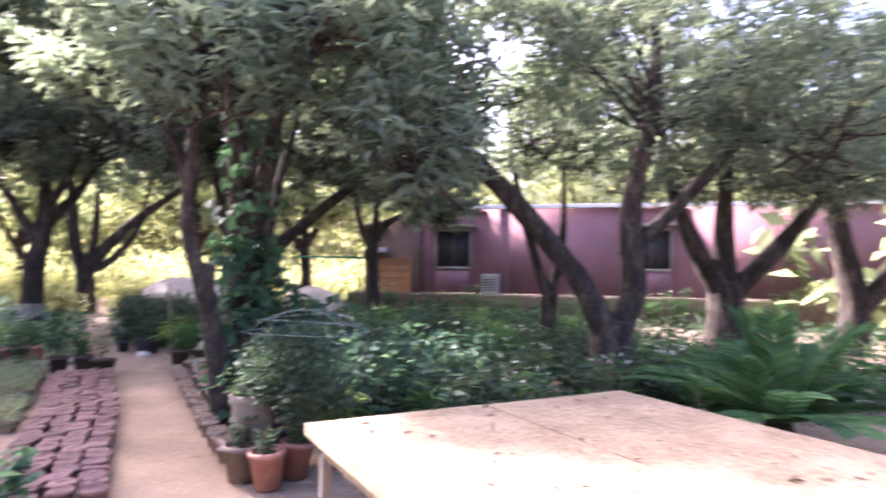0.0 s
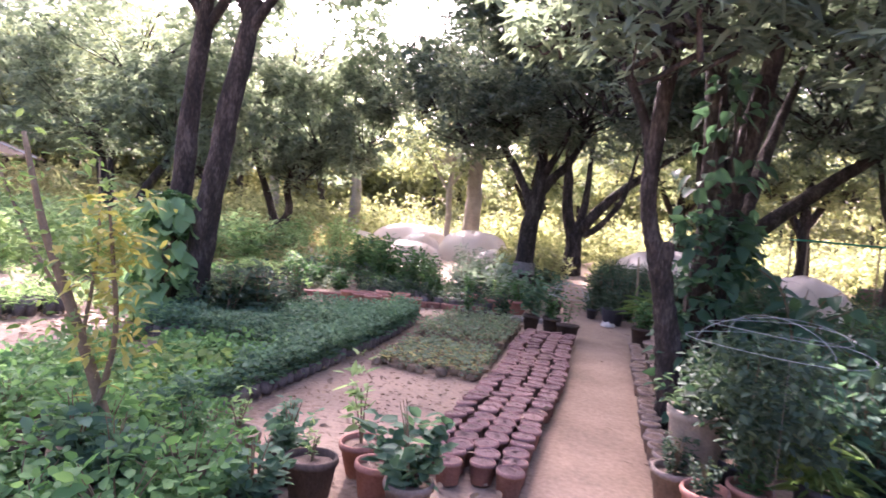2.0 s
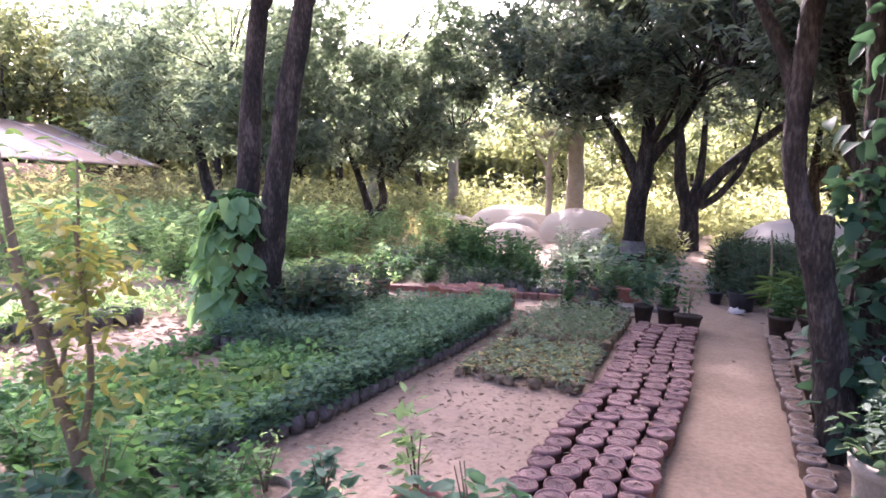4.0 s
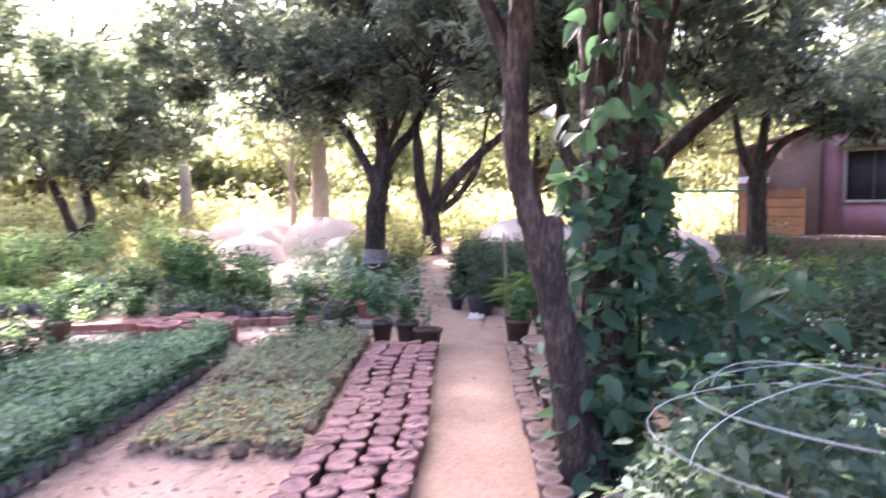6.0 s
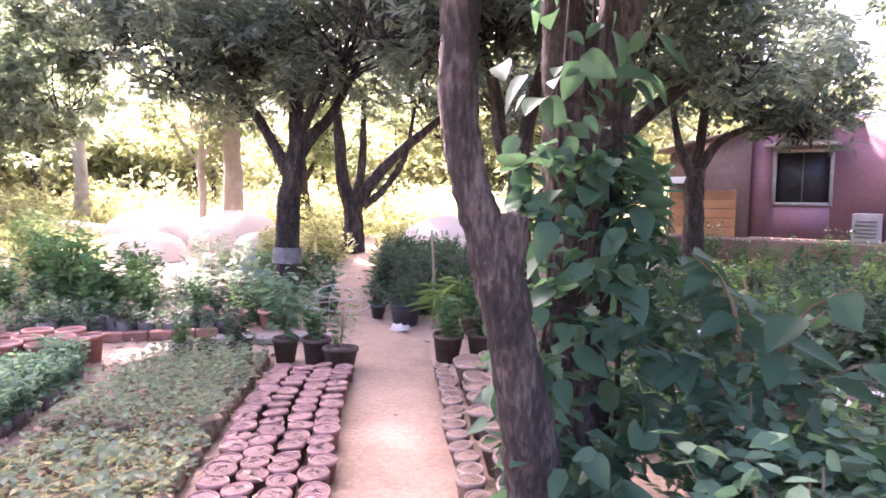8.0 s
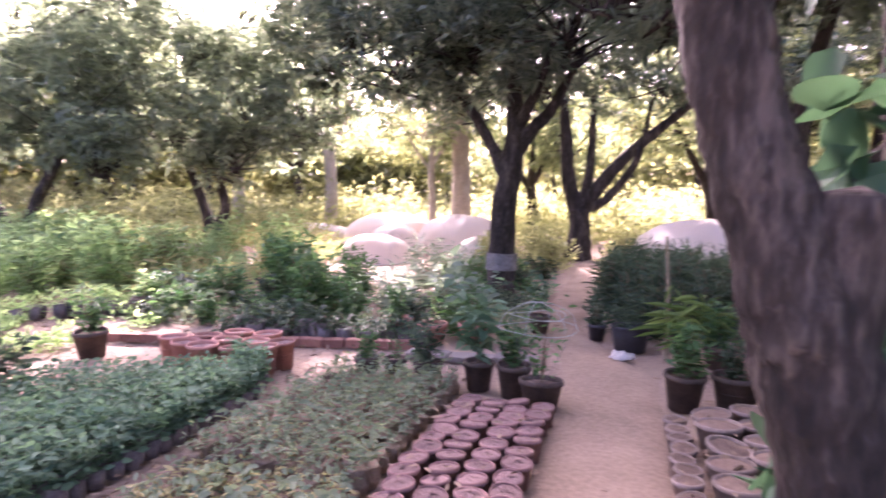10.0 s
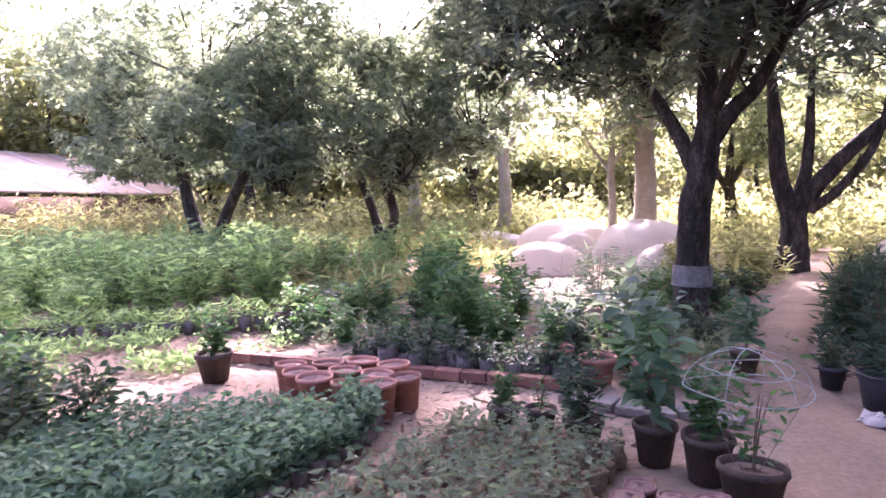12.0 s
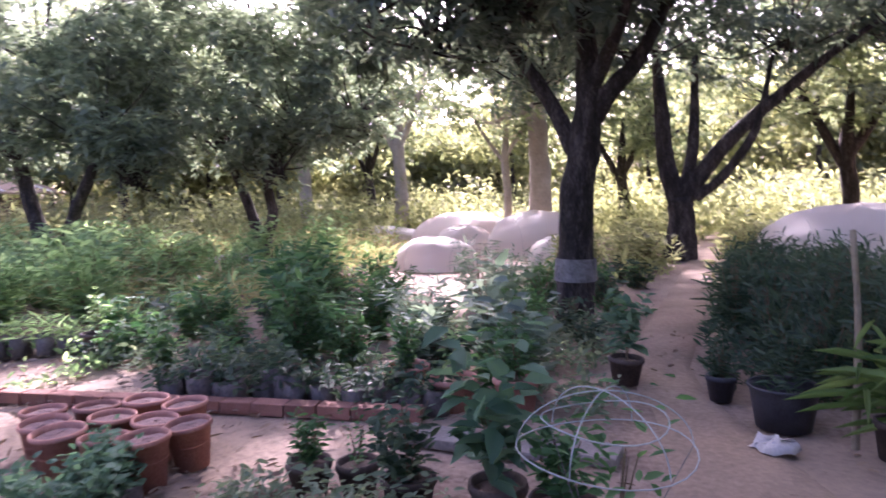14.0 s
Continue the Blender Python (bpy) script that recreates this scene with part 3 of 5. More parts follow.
part_mesh("whitewash_band", raw_mesh("band", *tube([(0.012, 0, 0.42), (0.016, 0, 0.55), (0.02, 0, 0.68)], [0.25, 0.24, 0.235], 14, 0.01, 3, False), M_LIME, True), [o for o in scene.objects if o.name.startswith("tree") and abs(o.location.x + 1.72) < 0.01][0], "whitewashed band")

tree((-1.0, 19.5, 0), [(0, 0, 0), (0.02, 0, 0.7), (0.0, 0, 1.3)], [0.34, 0.28, 0.26],
     [([(0, 0, 1.1), (-0.25, 0, 1.9), (-0.35, 0, 3.0), (-0.5, 0, 5)], [0.22, 0.2, 0.16, 0.06]), ([(0.05, 0, 1.2), (0.4, 0, 1.75), (1.1, 0, 2.6), (2.4, 0, 3.7), (3.4, 0, 4.4)], [0.2, 0.18, 0.15, 0.1, 0.05]), ([(0.05, 0, 1.3), (0.25, 0.1, 2.4), (0.3, 0.1, 4.2)], [0.16, 0.13, 0.06]), ([(0.3, 0, 1.3), (0.8, -0.1, 1.7), (1.4, -0.1, 2.6), (1.7, 0, 4)], [0.12, 0.1, 0.08, 0.04])],
     # Clumps at the left and top above 7 m are added to shade the right bed.
     [((-0.8, 0, 5.6), (2.6, 2.4, 2.0), 420), ((2.0, 0, 5.4), (2.6, 2.2, 1.8), 480), ((4.2, 0, 4.9), (2.2, 2.0, 1.7), 480), ((3.6, 0.5, 7.4), (2.6, 2.0, 1.4), 380), ((0.5, 0, 8), (3, 2.4, 1.5), 320), ((-3.0, 0, 4.9), (2.0, 1.9, 1.5), 420), ((-3.2, 0.5, 7.0), (2.2, 2.0, 1.3), 560), ((-2.4, -2.2, 5.6), (1.5, 1.4, 1.0), 300), ((-1.4, 0.6, 8.6), (3.6, 2.8, 1.1), 800), ((2.6, 0.6, 8.9), (3.0, 2.8, 1.1), 700)], DARK_TREE, length=0.26, width=0.09)

tree((1.7, 10.2, 0), [(0, 0, 0), (0.02, 0, 0.8), (0, 0, 1.6), (0.05, 0, 2.05)], [0.2, 0.16, 0.15, 0.16],
     [([(0, 0, 1.9), (-0.25, 0, 2.3), (-0.35, 0, 3.0), (-0.8, 0, 4.2)], [0.11, 0.1, 0.08, 0.04]), ([(0.05, 0, 2.0), (0.15, 0, 2.7), (0.5, 0, 4.0)], [0.12, 0.09, 0.04]), ([(0.05, 0, 1.3), (0.6, 0, 1.7), (1.4, 0, 2.4), (2.3, 0.1, 3.1), (3.1, 0.1, 3.6)], [0.15, 0.14, 0.12, 0.09, 0.04])],
     [((-0.4, 0, 4.6), (1.9, 1.8, 1.3), 640), ((1.6, 0, 4.3), (1.8, 1.8, 1.2), 520), ((-1.1, -0.2, 3.9), (1.1, 1.1, 0.75), 240), ((0.6, 0.3, 6), (2.2, 2, 1.1), 320), ((3.0, 0, 3.9), (1.4, 1.3, 0.9), 300), ((-1.7, 0.3, 4.3), (1.3, 1.4, 0.9), 380), ((0.6, -1.2, 4.6), (1.8, 1.5, 0.9), 420)], DARK_TREE, length=0.2, width=0.065)

# tree in front of the house corner
tree((5.6, 13.2, 0), [(0, 0, 0), (0.03, 0, 0.9), (0, 0, 1.7), (0.02, 0, 2.1)], [0.24, 0.19, 0.17, 0.15],
     [([(0, 0, 1.9), (-0.3, 0, 2.5), (-0.5, 0, 3.4)], [0.1, 0.08, 0.04]), ([(0.02, 0, 2.0), (0.4, -0.1, 2.6), (1.2, -0.2, 3.0)], [0.11, 0.08, 0.04]), ([(0.02, 0, 2.0), (0.15, 0, 3.2), (0.2, 0, 4.2)], [0.1, 0.08, 0.04])],
     [((0.9, -0.2, 4.2), (1.8, 1.7, 1.4), 560), ((-0.5, 0, 4.4), (1.5, 1.5, 1.2), 340), ((1.8, -0.4, 3.3), (1.0, 1.0, 0.8), 240), ((0.6, 0, 5.8), (1.8, 1.6, 1.1), 300)], DARK_TREE, length=0.2, width=0.065)

# twin trunks behind the heart-leaved climber
for dx, dy, r, lean in ((0.05, 0.12, 0.13, 0.06), (0.48, 0.0, 0.14, 0.32)):
    tree((-5.03 + dx, 5.15 + dy, 0), [(-0.05, 0, 0), (0, 0, 0.8), (0.02 + lean * 0.25, 0, 1.6), (lean * 0.62, 0.05, 2.5), (lean + 0.05, 0.1, 3.6), (lean + 0.1, 0.1, 4.6)], [r * 1.25, r, r * 0.95, r * 0.9, r * 0.7, r * 0.3],
         [([(lean * 0.95, 0.08, 3.3), (lean + 0.4, 0.1, 3.9), (lean + 0.9, 0.2, 4.6)], [r * 0.5, r * 0.4, r * 0.2]), ([(lean, 0.1, 3.6), (lean - 0.4, 0, 4.2), (lean - 1.1, 0, 4.8)], [r * 0.5, r * 0.4, r * 0.2])],
         [((lean * 0.5 - 0.6, 0.3, 5.0), (1.7, 1.7, 1.1), 420), ((lean + 0.8, 0.4, 4.9), (1.2, 1.3, 0.9), 240)], "tall dark twin trunk beside a heart-leaved climber", name="tree")

# V-shaped trees of the left orchard
tree((-10.6, 17.8, 0), [(0, 0, 0), (0.03, 0, 0.35), (0, 0, 0.7)], [0.3, 0.26, 0.24],
     [([(0, 0, 0.55), (-0.35, 0, 1.5), (-0.9, 0, 2.8), (-1.3, 0, 4)], [0.15, 0.13, 0.1, 0.05]), ([(0.03, 0, 0.55), (0.4, 0, 1.2), (0.3, 0, 2.2), (1.2, 0, 3.6)], [0.16, 0.13, 0.1, 0.05])],
     # Last three clumps hang above the view, added to shade the near beds.
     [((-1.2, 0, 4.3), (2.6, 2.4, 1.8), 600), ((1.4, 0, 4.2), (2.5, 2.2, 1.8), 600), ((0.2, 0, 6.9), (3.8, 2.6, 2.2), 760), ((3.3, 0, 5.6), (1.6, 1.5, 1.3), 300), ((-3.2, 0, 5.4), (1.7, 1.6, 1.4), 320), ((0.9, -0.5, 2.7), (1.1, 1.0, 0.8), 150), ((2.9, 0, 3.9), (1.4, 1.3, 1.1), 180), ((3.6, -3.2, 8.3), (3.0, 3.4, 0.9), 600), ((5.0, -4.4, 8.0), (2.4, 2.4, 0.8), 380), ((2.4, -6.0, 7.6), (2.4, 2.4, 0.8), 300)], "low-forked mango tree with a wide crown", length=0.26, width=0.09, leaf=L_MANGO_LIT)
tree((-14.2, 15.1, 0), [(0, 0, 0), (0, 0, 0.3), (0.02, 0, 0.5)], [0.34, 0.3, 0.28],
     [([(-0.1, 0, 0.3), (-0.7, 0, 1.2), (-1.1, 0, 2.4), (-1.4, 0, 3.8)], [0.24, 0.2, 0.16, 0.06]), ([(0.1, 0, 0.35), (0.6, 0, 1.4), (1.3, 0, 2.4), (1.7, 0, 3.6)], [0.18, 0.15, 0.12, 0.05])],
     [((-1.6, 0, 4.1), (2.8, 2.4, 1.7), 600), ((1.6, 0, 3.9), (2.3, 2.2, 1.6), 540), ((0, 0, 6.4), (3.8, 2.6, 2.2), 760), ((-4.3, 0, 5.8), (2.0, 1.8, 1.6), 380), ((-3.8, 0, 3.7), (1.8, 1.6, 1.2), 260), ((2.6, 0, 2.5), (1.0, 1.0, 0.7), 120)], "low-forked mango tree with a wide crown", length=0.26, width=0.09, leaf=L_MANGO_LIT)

# trees between the table and the house
tree((4.75, 3.5, 0), [(0, 0, 0), (0.02, 0, 0.5), (0, 0, 0.85)], [0.32, 0.26, 0.25],
     [([(-0.05, 0, 0.7), (-0.35, 0.1, 1.3), (-0.85, 0.5, 2.1), (-1.5, 1.0, 3.0), (-1.9, 1.3, 3.8)], [0.17, 0.14, 0.13, 0.1, 0.06]), ([(0.1, 0, 0.7), (0.25, -0.1, 1.3), (0.2, -0.1, 2.2), (0.45, -0.2, 3.4), (0.5, -0.2, 4.4)], [0.17, 0.15, 0.13, 0.1, 0.05]), ([(0.2, 0, 1.6), (0.9, -0.5, 2.5), (1.5, -0.9, 3.3)], [0.1, 0.08, 0.04])],
     [((-1.6, 1.0, 4.1), (1.6, 1.5, 1.0), 460), ((0.6, -0.2, 4.1), (1.9, 1.8, 1.3), 560), ((1.9, -1.2, 3.6), (1.5, 1.4, 1.0), 340), ((0.2, 0.8, 5.4), (2.4, 2.2, 1.0), 420)], DARK_TREE)
tree((6.0, 6.3, 0), [(0, 0, 0), (0, 0, 0.7), (0.02, 0, 1.1)], [0.18, 0.14, 0.13],
     [([(0, 0, 1.0), (-0.3, 0, 1.7), (-0.6, 0, 2.6), (-0.8, 0, 3.5)], [0.1, 0.08, 0.06, 0.03]), ([(0, 0, 1.0), (0.25, 0, 1.8), (0.3, 0, 3.2)], [0.09, 0.08, 0.03])],
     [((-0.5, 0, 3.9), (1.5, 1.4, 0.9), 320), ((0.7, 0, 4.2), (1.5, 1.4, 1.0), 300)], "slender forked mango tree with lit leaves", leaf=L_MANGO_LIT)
tree((8.6, 5.0, 0), [(0, 0, 0), (0.02, 0, 0.7), (0, 0, 1.3)], [0.36, 0.3, 0.26],
     [([(0, 0, 1.0), (-0.5, 0.2, 1.9), (-0.9, 0.4, 3.0)], [0.2, 0.16, 0.08]), ([(0, 0, 1.0), (0.6, -0.5, 1.8), (1.3, -1.0, 2.9)], [0.2, 0.15, 0.07]), ([(0, 0, 1.2), (0, 0, 2.4), (0.1, 0, 3.6)], [0.2, 0.15, 0.07])],
     [((-0.7, 0.4, 4.0), (2.0, 1.9, 1.4), 520), ((1.2, -0.9, 3.9), (2.0, 1.9, 1.5), 520), ((0.2, 0, 5.6), (2.4, 2.2, 1.1), 360)], DARK_TREE, length=0.2, width=0.065)
tree((11.5, 4.6, 0), [(0, 0, 0), (0.05, 0, 1.0), (-0.2, 0.1, 2.2), (-0.4, 0.2, 3.6)], [0.3, 0.24, 0.2, 0.1],
     [([(0, 0, 0.7), (0.5, -0.5, 1.6), (1.0, -0.9, 3.0)], [0.2, 0.16, 0.07])],
     [((-0.5, 0.2, 4.2), (2.2, 2.0, 1.5), 480), ((1.3, -0.9, 4.0), (2.0, 2.0, 1.5), 400)], DARK_TREE, length=0.2, width=0.065)

# pale trunks by the mounds
for x, y, h, r, lf in ((-5.6, 25.2, 7, 0.36, L_MIDFAR), (-12.1, 28, 6.5, 0.28, L_MIDFAR), (-16.0, 27, 5.5, 0.3, L_MIDFAR), (-6.5, 24.6, 5.0, 0.14, L_MIDFAR)):
    tree((x, y, 0), [(0, 0, 0), (0.05, 0, h * 0.3), (0, 0, h * 0.55), (0.1, 0, h * 0.8)], [r * 1.1, r * 0.9, r * 0.8, r * 0.4],
         [([(0, 0, h * 0.5), (-0.7, 0, h * 0.7), (-1.3, 0, h * 0.9)], [r * 0.5, r * 0.4, r * 0.2]), ([(0, 0, h * 0.55), (0.7, 0, h * 0.75), (1.3, 0, h)], [r * 0.5, r * 0.4, r * 0.2])],
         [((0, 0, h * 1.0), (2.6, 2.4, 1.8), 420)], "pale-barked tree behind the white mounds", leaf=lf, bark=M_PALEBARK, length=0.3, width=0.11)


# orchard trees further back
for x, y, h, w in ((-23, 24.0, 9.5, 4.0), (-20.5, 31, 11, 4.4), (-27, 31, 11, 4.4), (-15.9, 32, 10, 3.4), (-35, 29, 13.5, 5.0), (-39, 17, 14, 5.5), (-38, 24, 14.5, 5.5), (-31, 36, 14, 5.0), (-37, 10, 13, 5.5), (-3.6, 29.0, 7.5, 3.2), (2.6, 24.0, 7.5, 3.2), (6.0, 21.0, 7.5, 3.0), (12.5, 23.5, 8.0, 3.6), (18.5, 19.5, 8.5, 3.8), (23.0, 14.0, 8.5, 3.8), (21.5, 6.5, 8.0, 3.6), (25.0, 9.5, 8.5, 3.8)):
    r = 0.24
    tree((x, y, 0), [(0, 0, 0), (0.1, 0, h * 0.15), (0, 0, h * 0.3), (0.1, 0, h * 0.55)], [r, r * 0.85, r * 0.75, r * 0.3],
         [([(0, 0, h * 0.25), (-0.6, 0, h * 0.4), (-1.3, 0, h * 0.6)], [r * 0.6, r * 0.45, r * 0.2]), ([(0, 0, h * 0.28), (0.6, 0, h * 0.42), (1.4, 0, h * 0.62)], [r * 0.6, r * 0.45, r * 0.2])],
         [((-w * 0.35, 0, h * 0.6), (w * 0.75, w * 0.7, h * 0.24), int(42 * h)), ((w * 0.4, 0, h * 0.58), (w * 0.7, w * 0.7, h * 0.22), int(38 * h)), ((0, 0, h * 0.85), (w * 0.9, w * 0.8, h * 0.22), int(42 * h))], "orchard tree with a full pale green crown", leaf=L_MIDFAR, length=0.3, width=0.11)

# ---- far woods: too many trees to count ----
def woods():
    parts_far, trunks = [], []
    for k in range(300):
        a = rng.uniform(-95, 75)
        d = rng.uniform(36, 66)
        if 14 < a < 60 and d < 45:
            continue
        x, y = d * math.sin(radians(a)), 6 + d * math.cos(radians(a))
        h = rng.uniform(6.5, 9.0) * d / 50 if -34 < a < -19 else rng.uniform(8.5, 14.5) * d / 50
        lo = rng.uniform(0.5, 2.6)
        wide = rng.uniform(2.0, 3.8)
        pts = np.array([x, y, (h + lo) / 2]) + unit(rng.normal(size=(230, 3))) * rng.uniform(0.3, 1, (230, 1)) * (wide, wide, (h - lo) / 2)
        parts_far.append(rosettes(pts, 3, 0.62, 0.28, 0.1, 0.8, 0.3))
        trunks.append(tri(*tube([(x, y, 0), (x + 0.2, y, 1.5), (x, y, h * 0.7)], [0.2, 0.16, 0.06], 6, 0, 2, False)))
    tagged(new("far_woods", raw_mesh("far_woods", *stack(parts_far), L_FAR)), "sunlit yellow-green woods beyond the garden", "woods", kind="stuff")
    tagged(new("far_trunks", raw_mesh("far_trunks", *stack(trunks), M_BARK)), "thin trunks of the distant woods", "woods", kind="stuff")
    low = []
    for k in range(520):
        a, d = rng.uniform(-88, 30), rng.uniform(22, 36)
        x, y = d * math.sin(radians(a)), 4 + d * math.cos(radians(a))
        h = rng.uniform(0.6, 2.2)
        pts = np.array([x, y, h * 0.45]) + rng.normal(size=(60, 3)) * (0.7, 0.7, h * 0.3)
        pts[:, 2] = np.abs(pts[:, 2])
        if -10.5 < x < -2.5 and y < 27:
            continue
        low.append(rosettes(pts, 4, 0.28, 0.11, 0.0, 0.8, 0.1))
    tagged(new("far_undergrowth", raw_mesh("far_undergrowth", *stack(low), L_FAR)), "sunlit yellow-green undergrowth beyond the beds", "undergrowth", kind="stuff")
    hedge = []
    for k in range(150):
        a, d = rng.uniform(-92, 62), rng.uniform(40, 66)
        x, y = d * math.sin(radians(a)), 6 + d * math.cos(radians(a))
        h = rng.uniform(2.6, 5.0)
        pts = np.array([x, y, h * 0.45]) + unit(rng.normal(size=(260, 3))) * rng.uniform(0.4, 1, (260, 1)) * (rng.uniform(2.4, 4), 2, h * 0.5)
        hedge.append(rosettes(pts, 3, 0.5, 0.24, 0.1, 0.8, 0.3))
    # L_HAZE gives the hedge its hazy look by colour alone.
    tagged(new("far_hedge", raw_mesh("far_hedge", *stack(hedge), L_HAZE)), "hedge and thicket at the far edge, haze painted into its pale green", "woods", kind="stuff")
    # Added behind the viewpoint, never seen: limits low skylight from that side.
    back = []
    for k in range(120):
        a, d = rng.uniform(75, 265), rng.uniform(15, 30)
        x, y = d * math.sin(radians(a)), 2 + d * math.cos(radians(a))
        pts = np.array([x, y, 1.9]) + unit(rng.normal(size=(160, 3))) * (3, 3, 1.8)
        back.append(rosettes(pts, 3, 0.7, 0.35, 0.1, 0.8, 0.3))
    tagged(new("woods_behind", raw_mesh("woods_behind", *stack(back), L_MIDFAR)), "unseen green woods added behind the view", "woods", kind="stuff")


woods()

# ---- pots in rows ----
def make_pot(name, top, bottom, height, mat, label, category="plant pot", group="", soil=0.8, fill=None, rim=0.014):
    ob = holder(name, (0, 0, 0), label, category, group)
    part_mesh("pot", pot_mesh("pot", top, bottom, height, mat, rim), ob)
    part_mesh("soil", soil_mesh(top - rim, height * soil, fill), ob, "dry soil")
    return ob


def rows_of(first, spots, tilt=2.0, sizes=(0.94, 1.06)):
    for k, (x, y) in enumerate(spots):
        m = turn(x, y, 0.0, None, tilt, rng.uniform(*sizes))
        if k == 0:
            first.matrix_basis = m
        else:
            place_copy(first, m)


red = make_pot("clay_pot", 0.08, 0.062, 0.13, M_MAUVE, "small mauve-red clay pot filled with dry soil", group="clay pots in rows beside the path", soil=0.93, fill=M_DRYSOIL, rim=0.01)
rows_of(red, [(-0.385 - c * 0.168 + rng.normal() * 0.009 + 0.03 * math.sin(y * 1.7) + 0.05 * (y - 5) / 3, y + (c % 2) * 0.075 + rng.normal() * 0.01) for y in np.arange(2.25, 7.15, 0.157) for c in range(4)], 4.0, (0.95, 1.06))

bag = holder("seedling_bag", (0, 0, 0), "small plastic grow bag with a sparse seedling", "grow bag", "grow bags in the seedling bed")


def crumpled(profile, sides, mat, rough=0.006):
    v, f = lathe(profile, sides)
    return raw_mesh("bag", v + rng.normal(size=v.shape) * (rough, rough, rough * 0.8) * (v[:, 2:] > 0.01), f, mat, True)


part_mesh("bag", crumpled([(0, 0), (0.045, 0.0), (0.05, 0.05), (0.046, 0.09), (0.047, 0.11), (0.036, 0.112), (0, 0.116)], 9, M_BAGTOP), bag)
part_mesh("seedling", plant_mesh("seedling", 4, 0.26, 0.055, 7, 0.05, 0.018, L_SAGE), bag, "thin grey-green seedling")
near_bag = holder("seedling_bag", (0, 0, 0), "small earth-filled grow bag with a few dry leaves", "grow bag", "bare grow bags in the seedling bed")
part_mesh("bag", crumpled([(0, 0), (0.048, 0.0), (0.053, 0.025), (0.05, 0.048), (0.044, 0.06), (0.028, 0.062), (0, 0.06)], 10, M_BAGTOP, 0.009), near_bag)
part_mesh("seedling", plant_mesh("seedling", 5, 0.12, 0.06, 5, 0.055, 0.028, L_SAGE), near_bag, "sparse dry leaves")
grid = [(x + rng.normal() * 0.014, y + rng.normal() * 0.014) for y in np.arange(4.6, 7.65, 0.104) for x in np.arange(-2.06, -1.1, 0.104)]
rows_of(near_bag, [p for p in grid if p[1] <= 5.75 and rng.uniform() < (0.93 if p[1] > 4.9 else 0.7)], 7.0, (0.85, 1.2))
rows_of(bag, [p for p in grid if p[1] > 5.75], 5.0, (0.75, 1.2))

cup = make_pot("clay_pot", 0.075, 0.052, 0.12, M_OLDPOT, "small grey-weathered clay pot with dry soil", group="weathered pots along the path edge", soil=0.94)
rows_of(cup, [(0.425 + 0.03 * (y > 6) + rng.normal() * 0.012, y) for y in np.arange(2.9, 7.2, 0.158)], 4.0)
big = make_pot("clay_pot", 0.125, 0.085, 0.19, M_OLDPOT, "wide grey-weathered clay pot with dry soil", group="wide weathered pots along the path edge", soil=0.92)
rows_of(big, [(0.63 + 0.015 * (y - 4.5) + rng.normal() * 0.012, y) for y in np.arange(4.52, 7.3, 0.262)] + [(0.92 + rng.normal() * 0.015, y) for y in np.arange(5.4, 7.4, 0.265)] + [(0.66, 3.0), (0.68, 3.3), (0.7, 3.6)], 4.0)

# seedling bed at the left: a countable front row of bags, the rest as one leafy mass
front = holder("nursery_bag", (0, 0, 0), "dark plastic grow bag with a leafy seedling", "grow bag", "dark grow bags edging the bed")
part_mesh("bag", crumpled([(0, 0), (0.05, 0.0), (0.057, 0.05), (0.054, 0.1), (0.048, 0.105), (0.045, 0.09), (0, 0.093)], 10, M_BAG, 0.004), front)
part_mesh("seedling", plant_mesh("seedling", 11, 0.3, 0.09, 9, 0.06, 0.03, L_SEED), front, "blue-green leafy seedling")


def bed_edge(y):
    return float(np.interp(y, [1.9, 2.4, 3.2, 5.5, 7.0, 7.7], [-2.8, -2.58, -2.46, -2.37, -2.41, -2.68]))


rows_of(front, [(bed_edge(y) - 0.06 - r * 0.13, y + r * 0.05) for y in np.arange(3.3, 7.5, 0.125) for r in range(3)] + [(bed_edge(y) - 0.06, y) for y in np.arange(1.95, 3.25, 0.125)], 4.0, (0.85, 1.1))


def in_bed(x, y):
    """The far edge of the bed runs slantwise."""
    return y < 6.3 + (x + 3.8) * 1.25


